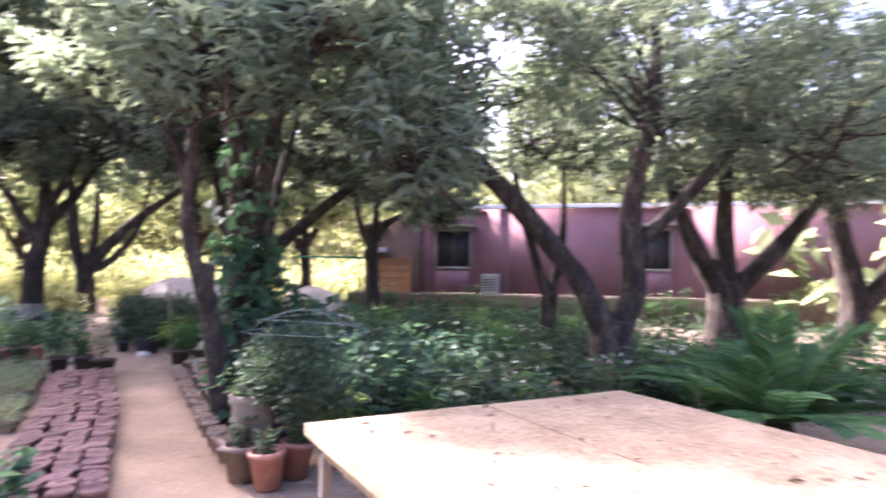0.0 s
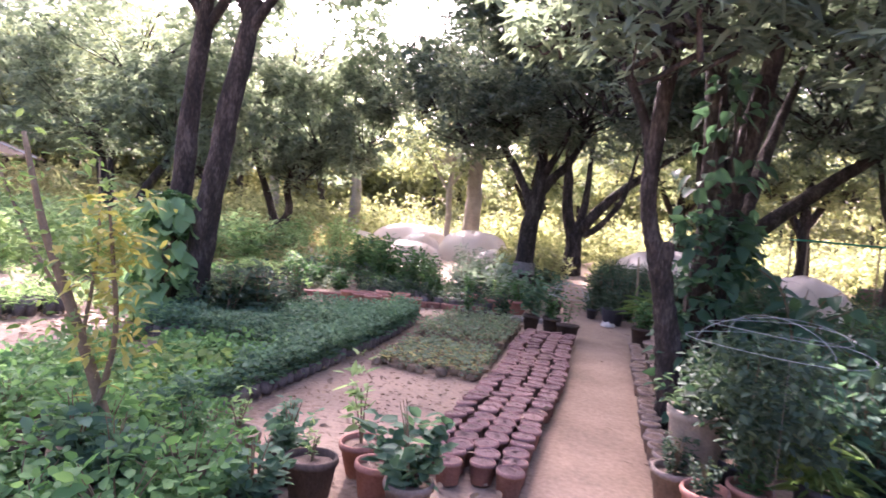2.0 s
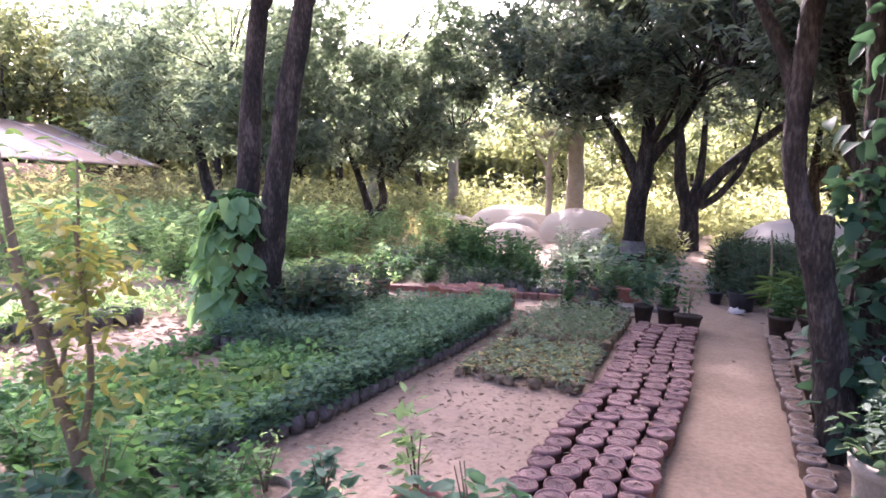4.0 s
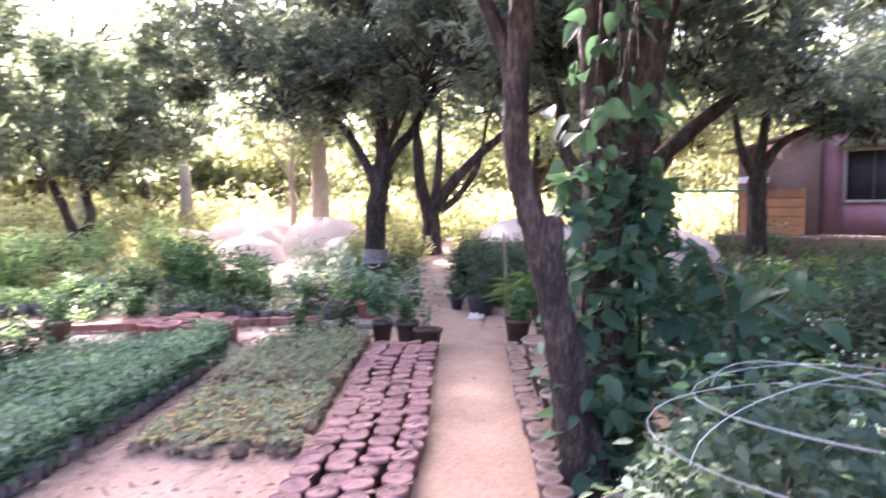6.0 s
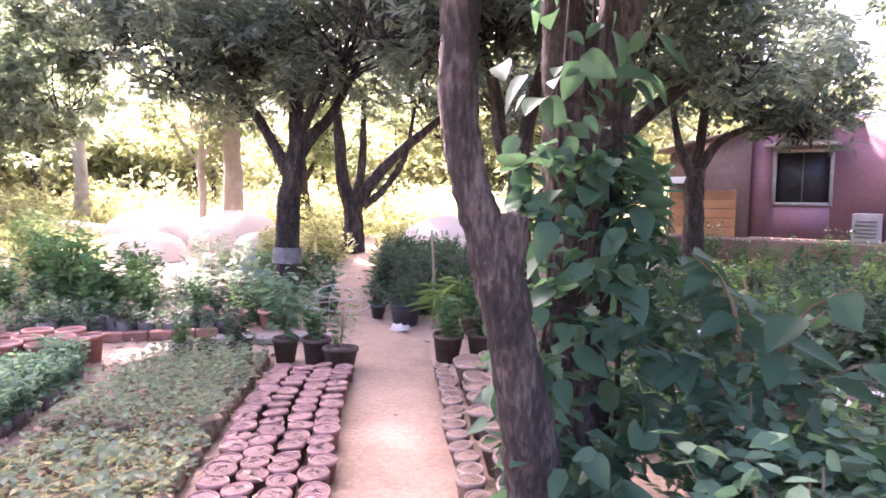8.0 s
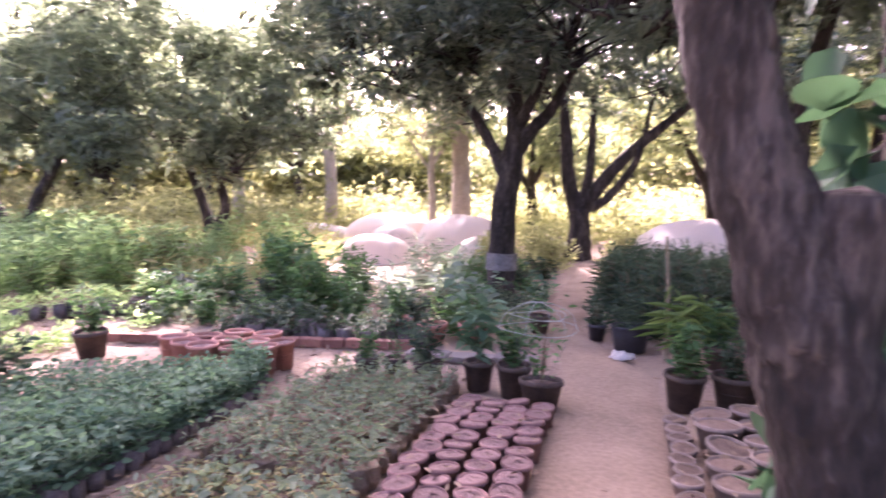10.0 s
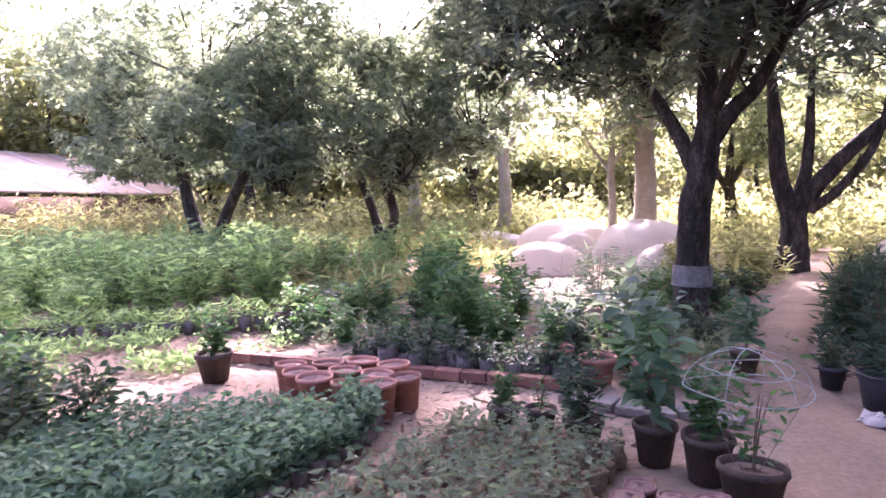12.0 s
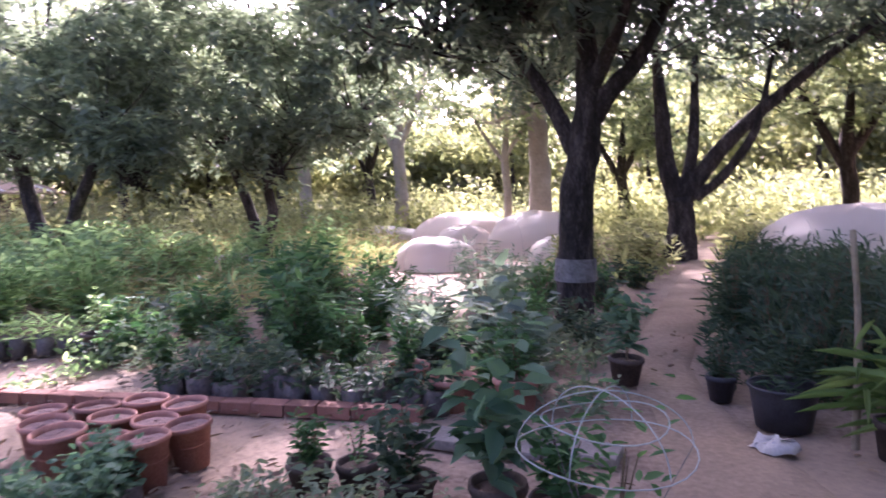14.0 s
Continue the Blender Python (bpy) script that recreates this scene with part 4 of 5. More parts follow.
def seedling_bed():
    pos, way, small = [], [], []
    for y in np.arange(4.3, 7.75, 0.12):
        for x in np.arange(-4.5, bed_edge(y) - 0.42, 0.125):
            if not in_bed(x, y):
                continue
            h = 0.26 + 0.09 * noise.noise(Vector((x * 1.5, y * 1.5, 0)))
            for _ in range(48):
                p = np.array((x, y, 0.0)) + rng.normal(size=3) * (0.045, 0.045, 0) + (0, 0, h * rng.uniform(0.45, 1.1))
                pos.append(p)
                way.append(np.append(rng.normal(size=2), rng.uniform(-0.15, 0.6)))
    pos, way = np.array(pos), np.array(way)
    size = rng.uniform(0.6, 1.25, len(pos))
    tagged(new("seedlings", raw_mesh("seedlings", *blades(pos, way, 0.06 * size, 0.03 * size), L_SEED)), "dense bed of blue-green leafy seedlings in bags", "seedlings", kind="stuff")
    v0, f0 = lathe([(0.05, 0.0), (0.055, 0.06), (0.05, 0.125), (0, 0.115)], 7)
    many = [(v0 + (x, y, 0), f0) for y in np.arange(4.3, 7.75, 0.125) for x in np.arange(-4.5, bed_edge(y) - 0.42, 0.125) if in_bed(x, y)]
    tagged(new("seedling_bags", raw_mesh("seedling_bags", *stack(many), M_BAG, True)), "packed dark plastic bags under the seedlings", "grow bags", kind="stuff")
    pos, way = [], []
    for _ in range(16000):
        y = rng.uniform(2.0, 4.4)
        x = rng.uniform(-4.6, bed_edge(y) - 0.05)
        if noise.noise(Vector((x * 1.3, y * 1.3, 9))) < -0.28:
            continue
        pos.append((x, y, abs(rng.normal()) * 0.07 + 0.02))
        way.append(np.append(rng.normal(size=2), rng.uniform(0, 0.8)))
    pos, way = np.array(pos), np.array(way)
    size = rng.uniform(0.6, 1.3, len(pos))
    tagged(new("low_greens", raw_mesh("low_greens", *blades(pos, way, 0.066 * size, 0.042 * size), L_BRIGHT)), "low patch of bright green leafy plants", "ground plants", kind="stuff")


seedling_bed()


# ---- shrubs ----
def shrub(name, height, spread, stems, each, length, width, leaf, label, group, flower=False, category="shrub"):
    ob = holder(name, (0, 0, 0), label, category, group)
    part_mesh("foliage", plant_mesh("foliage", stems, height, spread, each, length, width, leaf, bushy=0.06), ob)
    part_mesh("branchwork", stem_mesh("branchwork", min(stems, 9), height, spread), ob)
    if flower:
        n = 7
        p = rng.normal(size=(n, 3)) * (spread * 0.5, spread * 0.5, 0.03) + (0, 0, height * 0.95)
        part_mesh("blossom", raw_mesh("blossom", *rosettes(p, 5, 0.035, 0.022, -0.6, 0.5, 0.006), L_FLOWER), ob, "small white flowers")
    return ob


def scatter(first, n, x0, x1, y0, y1, sizes=(0.75, 1.2), keep=None, gap=0.22):
    spots, tries = [], 0
    while len(spots) < n and tries < n * 40:
        tries += 1
        x, y = rng.uniform(x0, x1), rng.uniform(y0, y1)
        if keep and not keep(x, y):
            continue
        if all((x - a) ** 2 + (y - b) ** 2 > gap * gap for a, b in spots):
            spots.append((x, y))
    rows_of(first, spots, 4.0, sizes)


def right_bed(x, y):
    clear = [(0.66, 4.15, 0.35), (0.86, 4.75, 0.5), (4.75, 3.5, 0.5), (6.0, 6.3, 0.35), (1.7, 10.2, 0.4), (4.05, 13.2, 1.2), (5.6, 13.2, 0.5), (8.6, 5, 0.6), (4.1, 1.0, 0.75), (3.4, 0.2, 0.7), (11.5, 4.6, 0.5)]
    if any((x - a) ** 2 + (y - b) ** 2 < r * r for a, b, r in clear):
        return False
    if x < 2.6 and y < 1.3:
        return False
    if x < 1.15 and y > 2.6:
        return y > 10 and x > 0.55
    return True


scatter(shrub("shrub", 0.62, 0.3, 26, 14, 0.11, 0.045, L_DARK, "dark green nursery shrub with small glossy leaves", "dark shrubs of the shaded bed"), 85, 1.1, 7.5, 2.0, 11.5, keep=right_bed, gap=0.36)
scatter(shrub("shrub", 0.5, 0.28, 24, 12, 0.12, 0.055, L_SHRUB, "mid-green nursery shrub in the shaded bed", "mid-green shrubs of the shaded bed"), 60, 1.2, 7.5, 1.4, 12.0, keep=right_bed, gap=0.4)
scatter(shrub("flowering_shrub", 0.55, 0.25, 20, 12, 0.1, 0.045, L_SHRUB, "leafy nursery shrub with small white flowers", "white-flowered shrubs", True), 22, 1.0, 6.0, 1.6, 10.5, keep=right_bed, gap=0.5)
# Sun on these shrubs is put into the lime leaf colour.
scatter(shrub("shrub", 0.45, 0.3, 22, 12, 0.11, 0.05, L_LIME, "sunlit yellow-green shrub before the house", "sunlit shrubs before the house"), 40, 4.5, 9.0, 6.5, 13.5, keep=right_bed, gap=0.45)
along = shrub("flowering_shrub", 0.85, 0.36, 30, 15, 0.1, 0.042, L_SHRUB, "tall leafy shrub with white flowers before the plinth", "flowering shrubs along the house", True)
spots = [HOUSE @ Vector((u, -1.35 - 0.35 * rng.uniform(), 0)) for u in np.arange(-2.8, 10, 0.62)]
rows_of(along, [(q.x, q.y) for q in spots], 3.0, (0.75, 1.2))
# close bushes by the path under the wire hoops
scatter(shrub("shrub", 0.78, 0.34, 40, 18, 0.085, 0.045, L_SEED, "blue-green leafy bush under wire hoops", "blue-green bushes beside the vine tree"), 9, 1.15, 2.6, 2.7, 4.3, keep=right_bed, gap=0.42)
# bed beyond the cross path
back_bed = lambda x, y: not (-1.1 < x < 0.35) and (x > -2.3 or y < 10.6 or noise.noise(Vector((x * 0.7, y * 0.7, 2))) > 0.12) and (y < 14.6 or x > -2.6) and (x + 1.72) ** 2 + (y - 12.7) ** 2 > 0.2
scatter(shrub("garden_plant", 0.45, 0.28, 22, 11, 0.13, 0.04, L_SHRUB, "green leafy shrub beyond the cross path", "green shrubs beyond the cross path"), 34, -6.2, -0.9, 9.2, 15.5, keep=back_bed, gap=0.42, sizes=(0.45, 1.2))
scatter(shrub("garden_plant", 0.36, 0.25, 20, 10, 0.11, 0.045, L_DARK, "dark leafy shrub beyond the cross path", "dark shrubs beyond the cross path"), 22, -6.0, -0.8, 9.2, 16.5, keep=back_bed, gap=0.5, sizes=(0.5, 1.3))
scatter(shrub("narrow_leaved_plant", 0.7, 0.22, 22, 14, 0.14, 0.026, L_DARK, "dark narrow-leaved shrub beside the far path", "narrow-leaved shrubs beside the far path"), 105, -0.2, 2.9, 9.9, 16.0, keep=lambda x, y: x > float(np.interp(y, [9.9, 10.6, 16], [0.15, -0.1, 0.0])) and (x - 0.22) ** 2 + (y - 9.66) ** 2 > 0.2 and (x - 1.7) ** 2 + (y - 10.2) ** 2 > 0.15 and (x - 1.6) ** 2 + (y - 16.6) ** 2 > 2.4, gap=0.24)
# L_FAR colours these shrubs as if in full sun.
scatter(shrub("shrub", 0.75, 0.4, 26, 12, 0.16, 0.06, L_FAR, "sunlit yellowish shrub by the far path", "sunlit shrubs by the far path"), 26, -3.0, 4.0, 16.0, 21.5, keep=lambda x, y: not (-1.3 < x < 0.1) and (x - 1.6) ** 2 + (y - 16.6) ** 2 > 2.4 and (x + 1) ** 2 + (y - 19.5) ** 2 > 0.4, gap=0.8)
for x, y, s in ((-2.55, 10.3, 1.0), (-3.0, 12.9, 1.15), (-2.5, 13.4, 1.0)):
    one = shrub("oleander_shrub", 0.75, 0.34, 30, 16, 0.15, 0.028, L_OLEANDER, "grey-blue narrow-leaved shrub in the open bed", "grey-blue shrubs beyond the kerb")
    one.matrix_basis = turn(x, y, 0, None, 2, s)
for x, y, h in ((-3.5, 9.9, 0.78), (-4.2, 10.6, 0.9), (-4.7, 11.6, 0.95), (-3.35, 10.9, 0.7), (-5.3, 12.2, 0.9), (-2.9, 9.7, 0.6), (-5.0, 10.4, 0.65), (-3.9, 12.2, 0.75)):
    one = shrub("leafy_bush", 1.0, 0.42, 34, 16, 0.19, 0.06, L_SHRUB, "tall green bush with long drooping leaves", "tall bushes beyond the kerb")
    one.matrix_basis = turn(x, y, 0, None, 2, h)
for x, y, h in ((-1.95, 10.4, 0.85), (-1.5, 9.75, 0.72), (-2.35, 9.75, 0.6)):
    one = shrub("broad_leaved_plant", 0.95, 0.4, 14, 12, 0.22, 0.11, L_OLEANDER, "pale broad-leaved plant behind the pots", "broad-leaved plants beyond the pots")
    one.matrix_basis = turn(x, y, 0, None, 2, h)
# rough weeds at the left
scatter(shrub("weed_clump", 0.95, 0.5, 34, 15, 0.15, 0.055, L_WEED, "tall green weed clump", "tall weeds", category="weeds"), 105, -16, -7.3, 5.8, 16.0, sizes=(0.5, 1.3), keep=lambda x, y: y > 14.5 + 0.95 * x and x < -6.9 and (x + 14.2) ** 2 + (y - 15.1) ** 2 > 0.8, gap=0.6)
# The sun on these weeds is part of the L_FAR colour.
scatter(shrub("weed_clump", 0.8, 0.5, 28, 12, 0.14, 0.055, L_FAR, "pale yellowish weed clump in the sun", "pale weeds", category="weeds"), 50, -22, -7.5, 12, 24.0, keep=lambda x, y: x < -7.5 - 0.28 * (y - 12) and (x + 10.6) ** 2 + (y - 17.8) ** 2 > 0.6 and (x + 14.2) ** 2 + (y - 15.1) ** 2 > 0.8, gap=0.8)
scatter(shrub("weed_clump", 2.1, 0.8, 40, 18, 0.2, 0.05, L_GRASS, "tall pale dry grass before the long shed", "tall grass before the shed", category="grass"), 40, -25.0, -20.5, 6.5, 22.5, sizes=(0.8, 1.1), gap=0.6)
scatter(shrub("shrub", 0.65, 0.32, 28, 14, 0.1, 0.045, L_DARK, "bushy dark green shrub beside the climber", "bushes beside the climber"), 11, -5.2, -3.9, 4.9, 6.5, keep=lambda x, y: (x + 5.0) ** 2 + (y - 5.1) ** 2 > 0.25 and y < 6.6 + (x + 3.8) * 0.5, gap=0.33)
scatter(shrub("bush", 0.55, 0.34, 30, 14, 0.1, 0.05, L_SHRUB, "bright green leafy bush beside the bare clearing", "green bushes beside the clearing"), 10, -6.6, -4.7, 5.7, 7.0, keep=lambda x, y: y < 6.2 + (x + 4.7) * -0.3 and (x + 4.8) ** 2 + (y - 5.2) ** 2 > 0.2, gap=0.4)
scatter(shrub("bush", 0.4, 0.32, 46, 16, 0.066, 0.042, L_BRIGHT, "bright green bushy potted shrub at the bed's foot", "bright bushes at the foot of the beds"), 17, -3.9, -1.75, 0.5, 2.0, gap=0.37)


# ---- table ----
def table():
    ob = holder("table", (1.35, 0.0, 0), "pale board-topped table with fallen leaves on it", "table")
    part_mesh("tabletop", bevelled(-0.95, -1.3, 0.705, -0.01, 0.77, 0.76, M_BOARD, "tabletop", 0.006), ob, "pale worn board")
    part_mesh("tabletop", bevelled(0.01, -1.3, 0.705, 0.95, 0.77, 0.757, M_BOARD, "tabletop", 0.006), ob, "pale worn board")
    for y in (-1.24, 0.66):
        part_mesh("rail", bevelled(-0.88, y, 0.635, 0.88, y + 0.04, 0.704, M_STEEL, "rail", 0.005), ob)
    for x in (-0.9, 0.86):
        part_mesh("rail", bevelled(x, -1.195, 0.635, x + 0.04, 0.655, 0.704, M_BAMBOO, "rail", 0.005), ob)
        for y in (-1.25, 0.65):
            part_mesh("leg", bevelled(x, y, 0.0, x + 0.045, y + 0.045, 0.634, M_STEEL, "leg", 0.005), ob)
    return ob


table()
n = 260
p = np.stack([rng.uniform(0.55, 2.2, n), rng.uniform(-0.9, 0.7, n), np.full(n, 0.765)], -1)
tagged(new("fallen_leaves", raw_mesh("fallen_leaves", *blades(p, np.append(rng.normal(size=(n, 2)), np.full((n, 1), 0.05), 1), rng.uniform(0.015, 0.06, n), rng.uniform(0.006, 0.022, n), droop=0.0), M_LITTER)), "dry fallen leaves on the tabletop", "fallen leaves", kind="stuff")


def litter(name, spots, sizes, label, mat=M_LITTER):
    n = len(spots)
    long_ = rng.uniform(*sizes, n)
    tagged(new(name, raw_mesh(name, *blades(np.array(spots), np.append(rng.normal(size=(n, 2)), rng.normal(size=(n, 1)) * 0.12, 1), long_, long_ * rng.uniform(0.2, 0.42, n), droop=0.0), mat)), label, "leaf litter", kind="stuff")


litter("leaf_litter", [(x, y, 0.026) for x, y in zip(rng.uniform(-7.5, 1.3, 3600), rng.uniform(1.5, 12, 3600)) if abs(x) > 0.42 or rng.uniform() < 0.1], (0.03, 0.1), "dry leaves scattered over the ground")
litter("leaf_litter", [(x, y, 0.02) for x, y in zip(rng.uniform(-2.6, -1.0, 1700), rng.uniform(1.9, 5.2, 1700))], (0.015, 0.06), "dark dry leaves on the bare earth")
litter("leaf_litter", [(x, y, 0.022) for x, y in zip(rng.uniform(-2.5, -1.9, 500), rng.uniform(4.4, 8.0, 500))], (0.03, 0.08), "dark dry leaves between the beds")
litter("leaf_litter", [(x, y, 0.022) for x, y in zip(rng.uniform(-7.0, -4.4, 1800), rng.uniform(2.2, 5.2, 1800))], (0.04, 0.12), "brown leaf litter on the rough bed")
litter("leaf_litter", [(x, y, 0.022) for x, y in zip(rng.uniform(-8.5, -2.0, 1500), rng.uniform(6.8, 9.8, 1500))], (0.03, 0.11), "brown leaf litter on the clearing")
litter("leaf_litter", [(x, y, 0.137) for x, y in zip(rng.uniform(-1.0, -0.32, 130), rng.uniform(2.2, 7.1, 130))], (0.03, 0.09), "dry leaves lying on the clay pots")
litter("leaf_litter", [(x, y, 0.06 + 0.05 * rng.uniform()) for x, y in zip(rng.uniform(-2.08, -1.1, 1700), rng.uniform(4.6, 6.4, 1700))], (0.03, 0.075), "pale dry leaves among the grow bags", L_GRASS)
litter("leaf_litter", [(x, y, 0.125 if x < 0.56 else 0.185) for x, y in zip(rng.uniform(0.42, 1.0, 150), rng.uniform(3.0, 7.3, 150)) if not (0.3 < x < 1.1 and 3.8 < y < 5.4)], (0.03, 0.09), "dry leaves lying on the weathered pots")


# ---- ground cover ----
def cover(name, n, x0, x1, y0, y1, height, length, width, leaf, label, keep=None, patch=0.8, bare=-0.15):
    pos = []
    while len(pos) < n:
        x, y = rng.uniform(x0, x1), rng.uniform(y0, y1)
        if (keep is None or keep(x, y)) and noise.noise(Vector((x * patch, y * patch, 4))) > bare:
            pos.append((x, y, abs(rng.normal()) * height * 0.5 + 0.01))
    pos = np.array(pos)
    size = rng.uniform(0.6, 1.3, n)
    way = np.append(rng.normal(size=(n, 2)), rng.uniform(0, 1.3, (n, 1)), 1)
    tagged(new(name, raw_mesh(name, *blades(pos, way, length * size, width * size), leaf)), label, "ground plants", kind="stuff")


def off_path(x, y):
    return abs(x - float(np.interp(y, [8.4, 9.3, 10, 10.7, 22], [0, -0.2, -0.45, -0.62, -0.6]))) > float(np.interp(y, [8.6, 9.6], [0.42, 0.28]))


def clear_mounds(x, y):
    """False in the strip that leads from the beds to the sheeted mounds."""
    return not (-0.42 * y + 0.6 < x < -0.16 * y - 0.4 and y < 27)


cover("low_plants", 4200, -6.6, 0.0, 9.15, 13, 0.16, 0.09, 0.035, L_SAGE, "low leafy growth among the shrubs", lambda x, y: off_path(x, y) and x < -0.75, bare=0.08, patch=1.1)
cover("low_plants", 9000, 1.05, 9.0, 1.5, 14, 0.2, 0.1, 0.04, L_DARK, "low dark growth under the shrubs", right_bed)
cover("low_plants", 6000, -11, -5.0, 1.0, 9.5, 0.14, 0.1, 0.045, L_WEED, "patchy low green weeds on bare earth", lambda x, y: not (-8.2 < x < -4.6 and 6.6 < y < 9.6), bare=0.0)
cover("low_plants", 2600, -8.6, -4.7, 6.8, 9.9, 0.14, 0.09, 0.035, L_WEED, "sparse weeds on the bare clearing", bare=0.12, patch=1.4)
cover("low_plants", 900, -4.6, -2.6, 2.0, 4.4, 0.16, 0.1, 0.06, L_LIME, "bright leaves among the low greens", bare=0.1)
cover("grass", 12000, -24, -5.5, 9.5, 30, 0.4, 0.3, 0.05, L_WEED, "rough green grass beyond the beds", clear_mounds, bare=-0.05, patch=0.35)
cover("grass", 22000, -26, -5.5, 10, 30, 0.45, 0.34, 0.03, L_GRASS, "dry pale grass beyond the beds", clear_mounds, bare=-0.1, patch=0.35)
# Sunlit look of this grass comes from its yellow-green colour.
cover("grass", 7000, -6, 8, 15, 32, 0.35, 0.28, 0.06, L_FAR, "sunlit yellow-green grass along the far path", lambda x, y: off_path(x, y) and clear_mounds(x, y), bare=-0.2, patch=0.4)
cover("low_plants", 7000, -0.3, 3.2, 9.9, 16.0, 0.3, 0.12, 0.03, L_DARK, "dark undergrowth beside the far path", off_path)
# Shade under these trees is deepened by the dark leaf colour.
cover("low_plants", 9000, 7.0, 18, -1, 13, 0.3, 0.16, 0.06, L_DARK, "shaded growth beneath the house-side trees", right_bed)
# Bright lime colour stands in for sunlight on this growth.
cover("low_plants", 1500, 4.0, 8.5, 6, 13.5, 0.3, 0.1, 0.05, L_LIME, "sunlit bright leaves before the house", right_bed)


# ---- broad leaves ----
def broad_leaf(length, width, heart=False, curl=0.25):
    """A leaf along +y with its face up: a folded, curling blade."""
    rows = 6
    v = []
    for k in range(rows + 1):
        s = k / rows
        w = math.sin(math.pi * min(1, s**0.62 if not heart else s**0.42 * 0.97 + 0.03)) ** (0.8 if not heart else 0.6) * width / 2
        y = s * length - (0.12 * length * (1 - s) ** 4 if heart else 0)
        z = -curl * length * s * s
        notch = -0.16 * length * math.exp(-s * 14) if heart else 0
        v += [(-w, y + notch, z + w * 0.25), (-w * 0.5, y + notch * 0.6, z + w * 0.06), (0, y, z), (w * 0.5, y + notch * 0.6, z + w * 0.06), (w, y + notch, z + w * 0.25)]
    i, j = np.meshgrid(np.arange(rows), np.arange(4), indexing="ij")
    f = np.stack([i * 5 + j, i * 5 + j + 1, (i + 1) * 5 + j + 1, (i + 1) * 5 + j], -1).reshape(-1, 4)
    return np.array(v), f


def frame_of(at, tip, face, size=1.0):
    y = Vector(tip).normalized()
    x = y.cross(Vector(face)).normalized()
    z = x.cross(y)
    return Matrix.Translation(at) @ Matrix((x, y, z)).transposed().to_4x4() @ Matrix.Scale(size, 4)


def leafy(ob, meshes, spots):
    for at, tip, face, size in spots:
        o = new("leaf", meshes[rng.integers(len(meshes))])
        o.parent = ob
        o.matrix_basis = frame_of(at, tip, face, size)


VINE_LEAVES = [raw_mesh("vine_leaf", *broad_leaf(0.17, w, False, c), L_VINE, True) for w, c in ((0.1, 0.2), (0.115, 0.35), (0.09, 0.1), (0.12, 0.28))]
HEART_LEAVES = [raw_mesh("heart_leaf", *broad_leaf(0.2, w, True, c), L_HEART, True) for w, c in ((0.19, 0.2), (0.21, 0.3), (0.17, 0.12))]


def climbing_vine():
    ob = holder("climbing_vine", VINE_AT, "blue-green broad-leaved vine climbing a thick trunk", "vine")
    spots = []
    for k in range(262):
        z = 0.3 + 1.45 * (k + rng.uniform()) / 180 if k < 180 else 1.65 + 1.4 * rng.uniform() ** 1.4
        ar = radians(rng.uniform(190, 405) if z < 1.75 else rng.uniform(185, 380))
        swell = max(0.0, 1 - abs(z - 0.95) / 0.85)
        r = 0.2 + (0.12 + 0.22 * swell * (1 + 0.3 * math.cos(ar + 0.3))) * rng.uniform(0.3, 1.0)
        if z > 1.75:
            r = 0.15 + rng.uniform(0, 0.22)
        out = np.array((math.cos(ar), math.sin(ar), 0))
        at = out * r + (-0.03, 0.0, z)
        tip = out * rng.uniform(0.2, 1.1) + rng.normal(size=3) * 0.55 + (0, 0, -0.55)
        spots.append((at, tip, out * 0.8 + (0, 0, 0.9) + rng.normal(size=3) * 0.45, rng.uniform(0.5, 1.15)))
    for k in range(48):
        ar = radians(rng.uniform(175, 340))
        out = np.array((math.cos(ar), math.sin(ar), 0))
        spots.append((out * rng.uniform(0.14, 0.27) + (-0.25 + rng.uniform(0, 0.2), -0.56, rng.uniform(0.08, 0.66)), out * 0.7 + rng.normal(size=3) * 0.5 + (0, 0, -0.4), out * 0.6 + (0, 0, 1) + rng.normal(size=3) * 0.4, rng.uniform(0.5, 1.05)))
    leafy(ob, VINE_LEAVES, spots)
    pts = np.array([s[0] for s in spots if s[0][2] < 1.75])
    pts = pts[rng.integers(len(pts), size=260)] * (0.85, 0.85, 1)
    part_mesh("inner_foliage", raw_mesh("inner_foliage", *rosettes(pts, 3, 0.13, 0.075), L_VINE), ob)
    for a0 in (200, 255, 310, 20):
        pts = [(math.cos(radians(a0 + 40 * s)) * (0.23 - 0.07 * s), math.sin(radians(a0 + 40 * s)) * (0.23 - 0.07 * s), 0.05 + 2.7 * s) for s in np.linspace(0, 1, 9)]
        part_mesh("stem", raw_mesh("stem", *tube(pts, [0.014, 0.008], 6, 0, 3), M_BARK, True), ob)


climbing_vine()


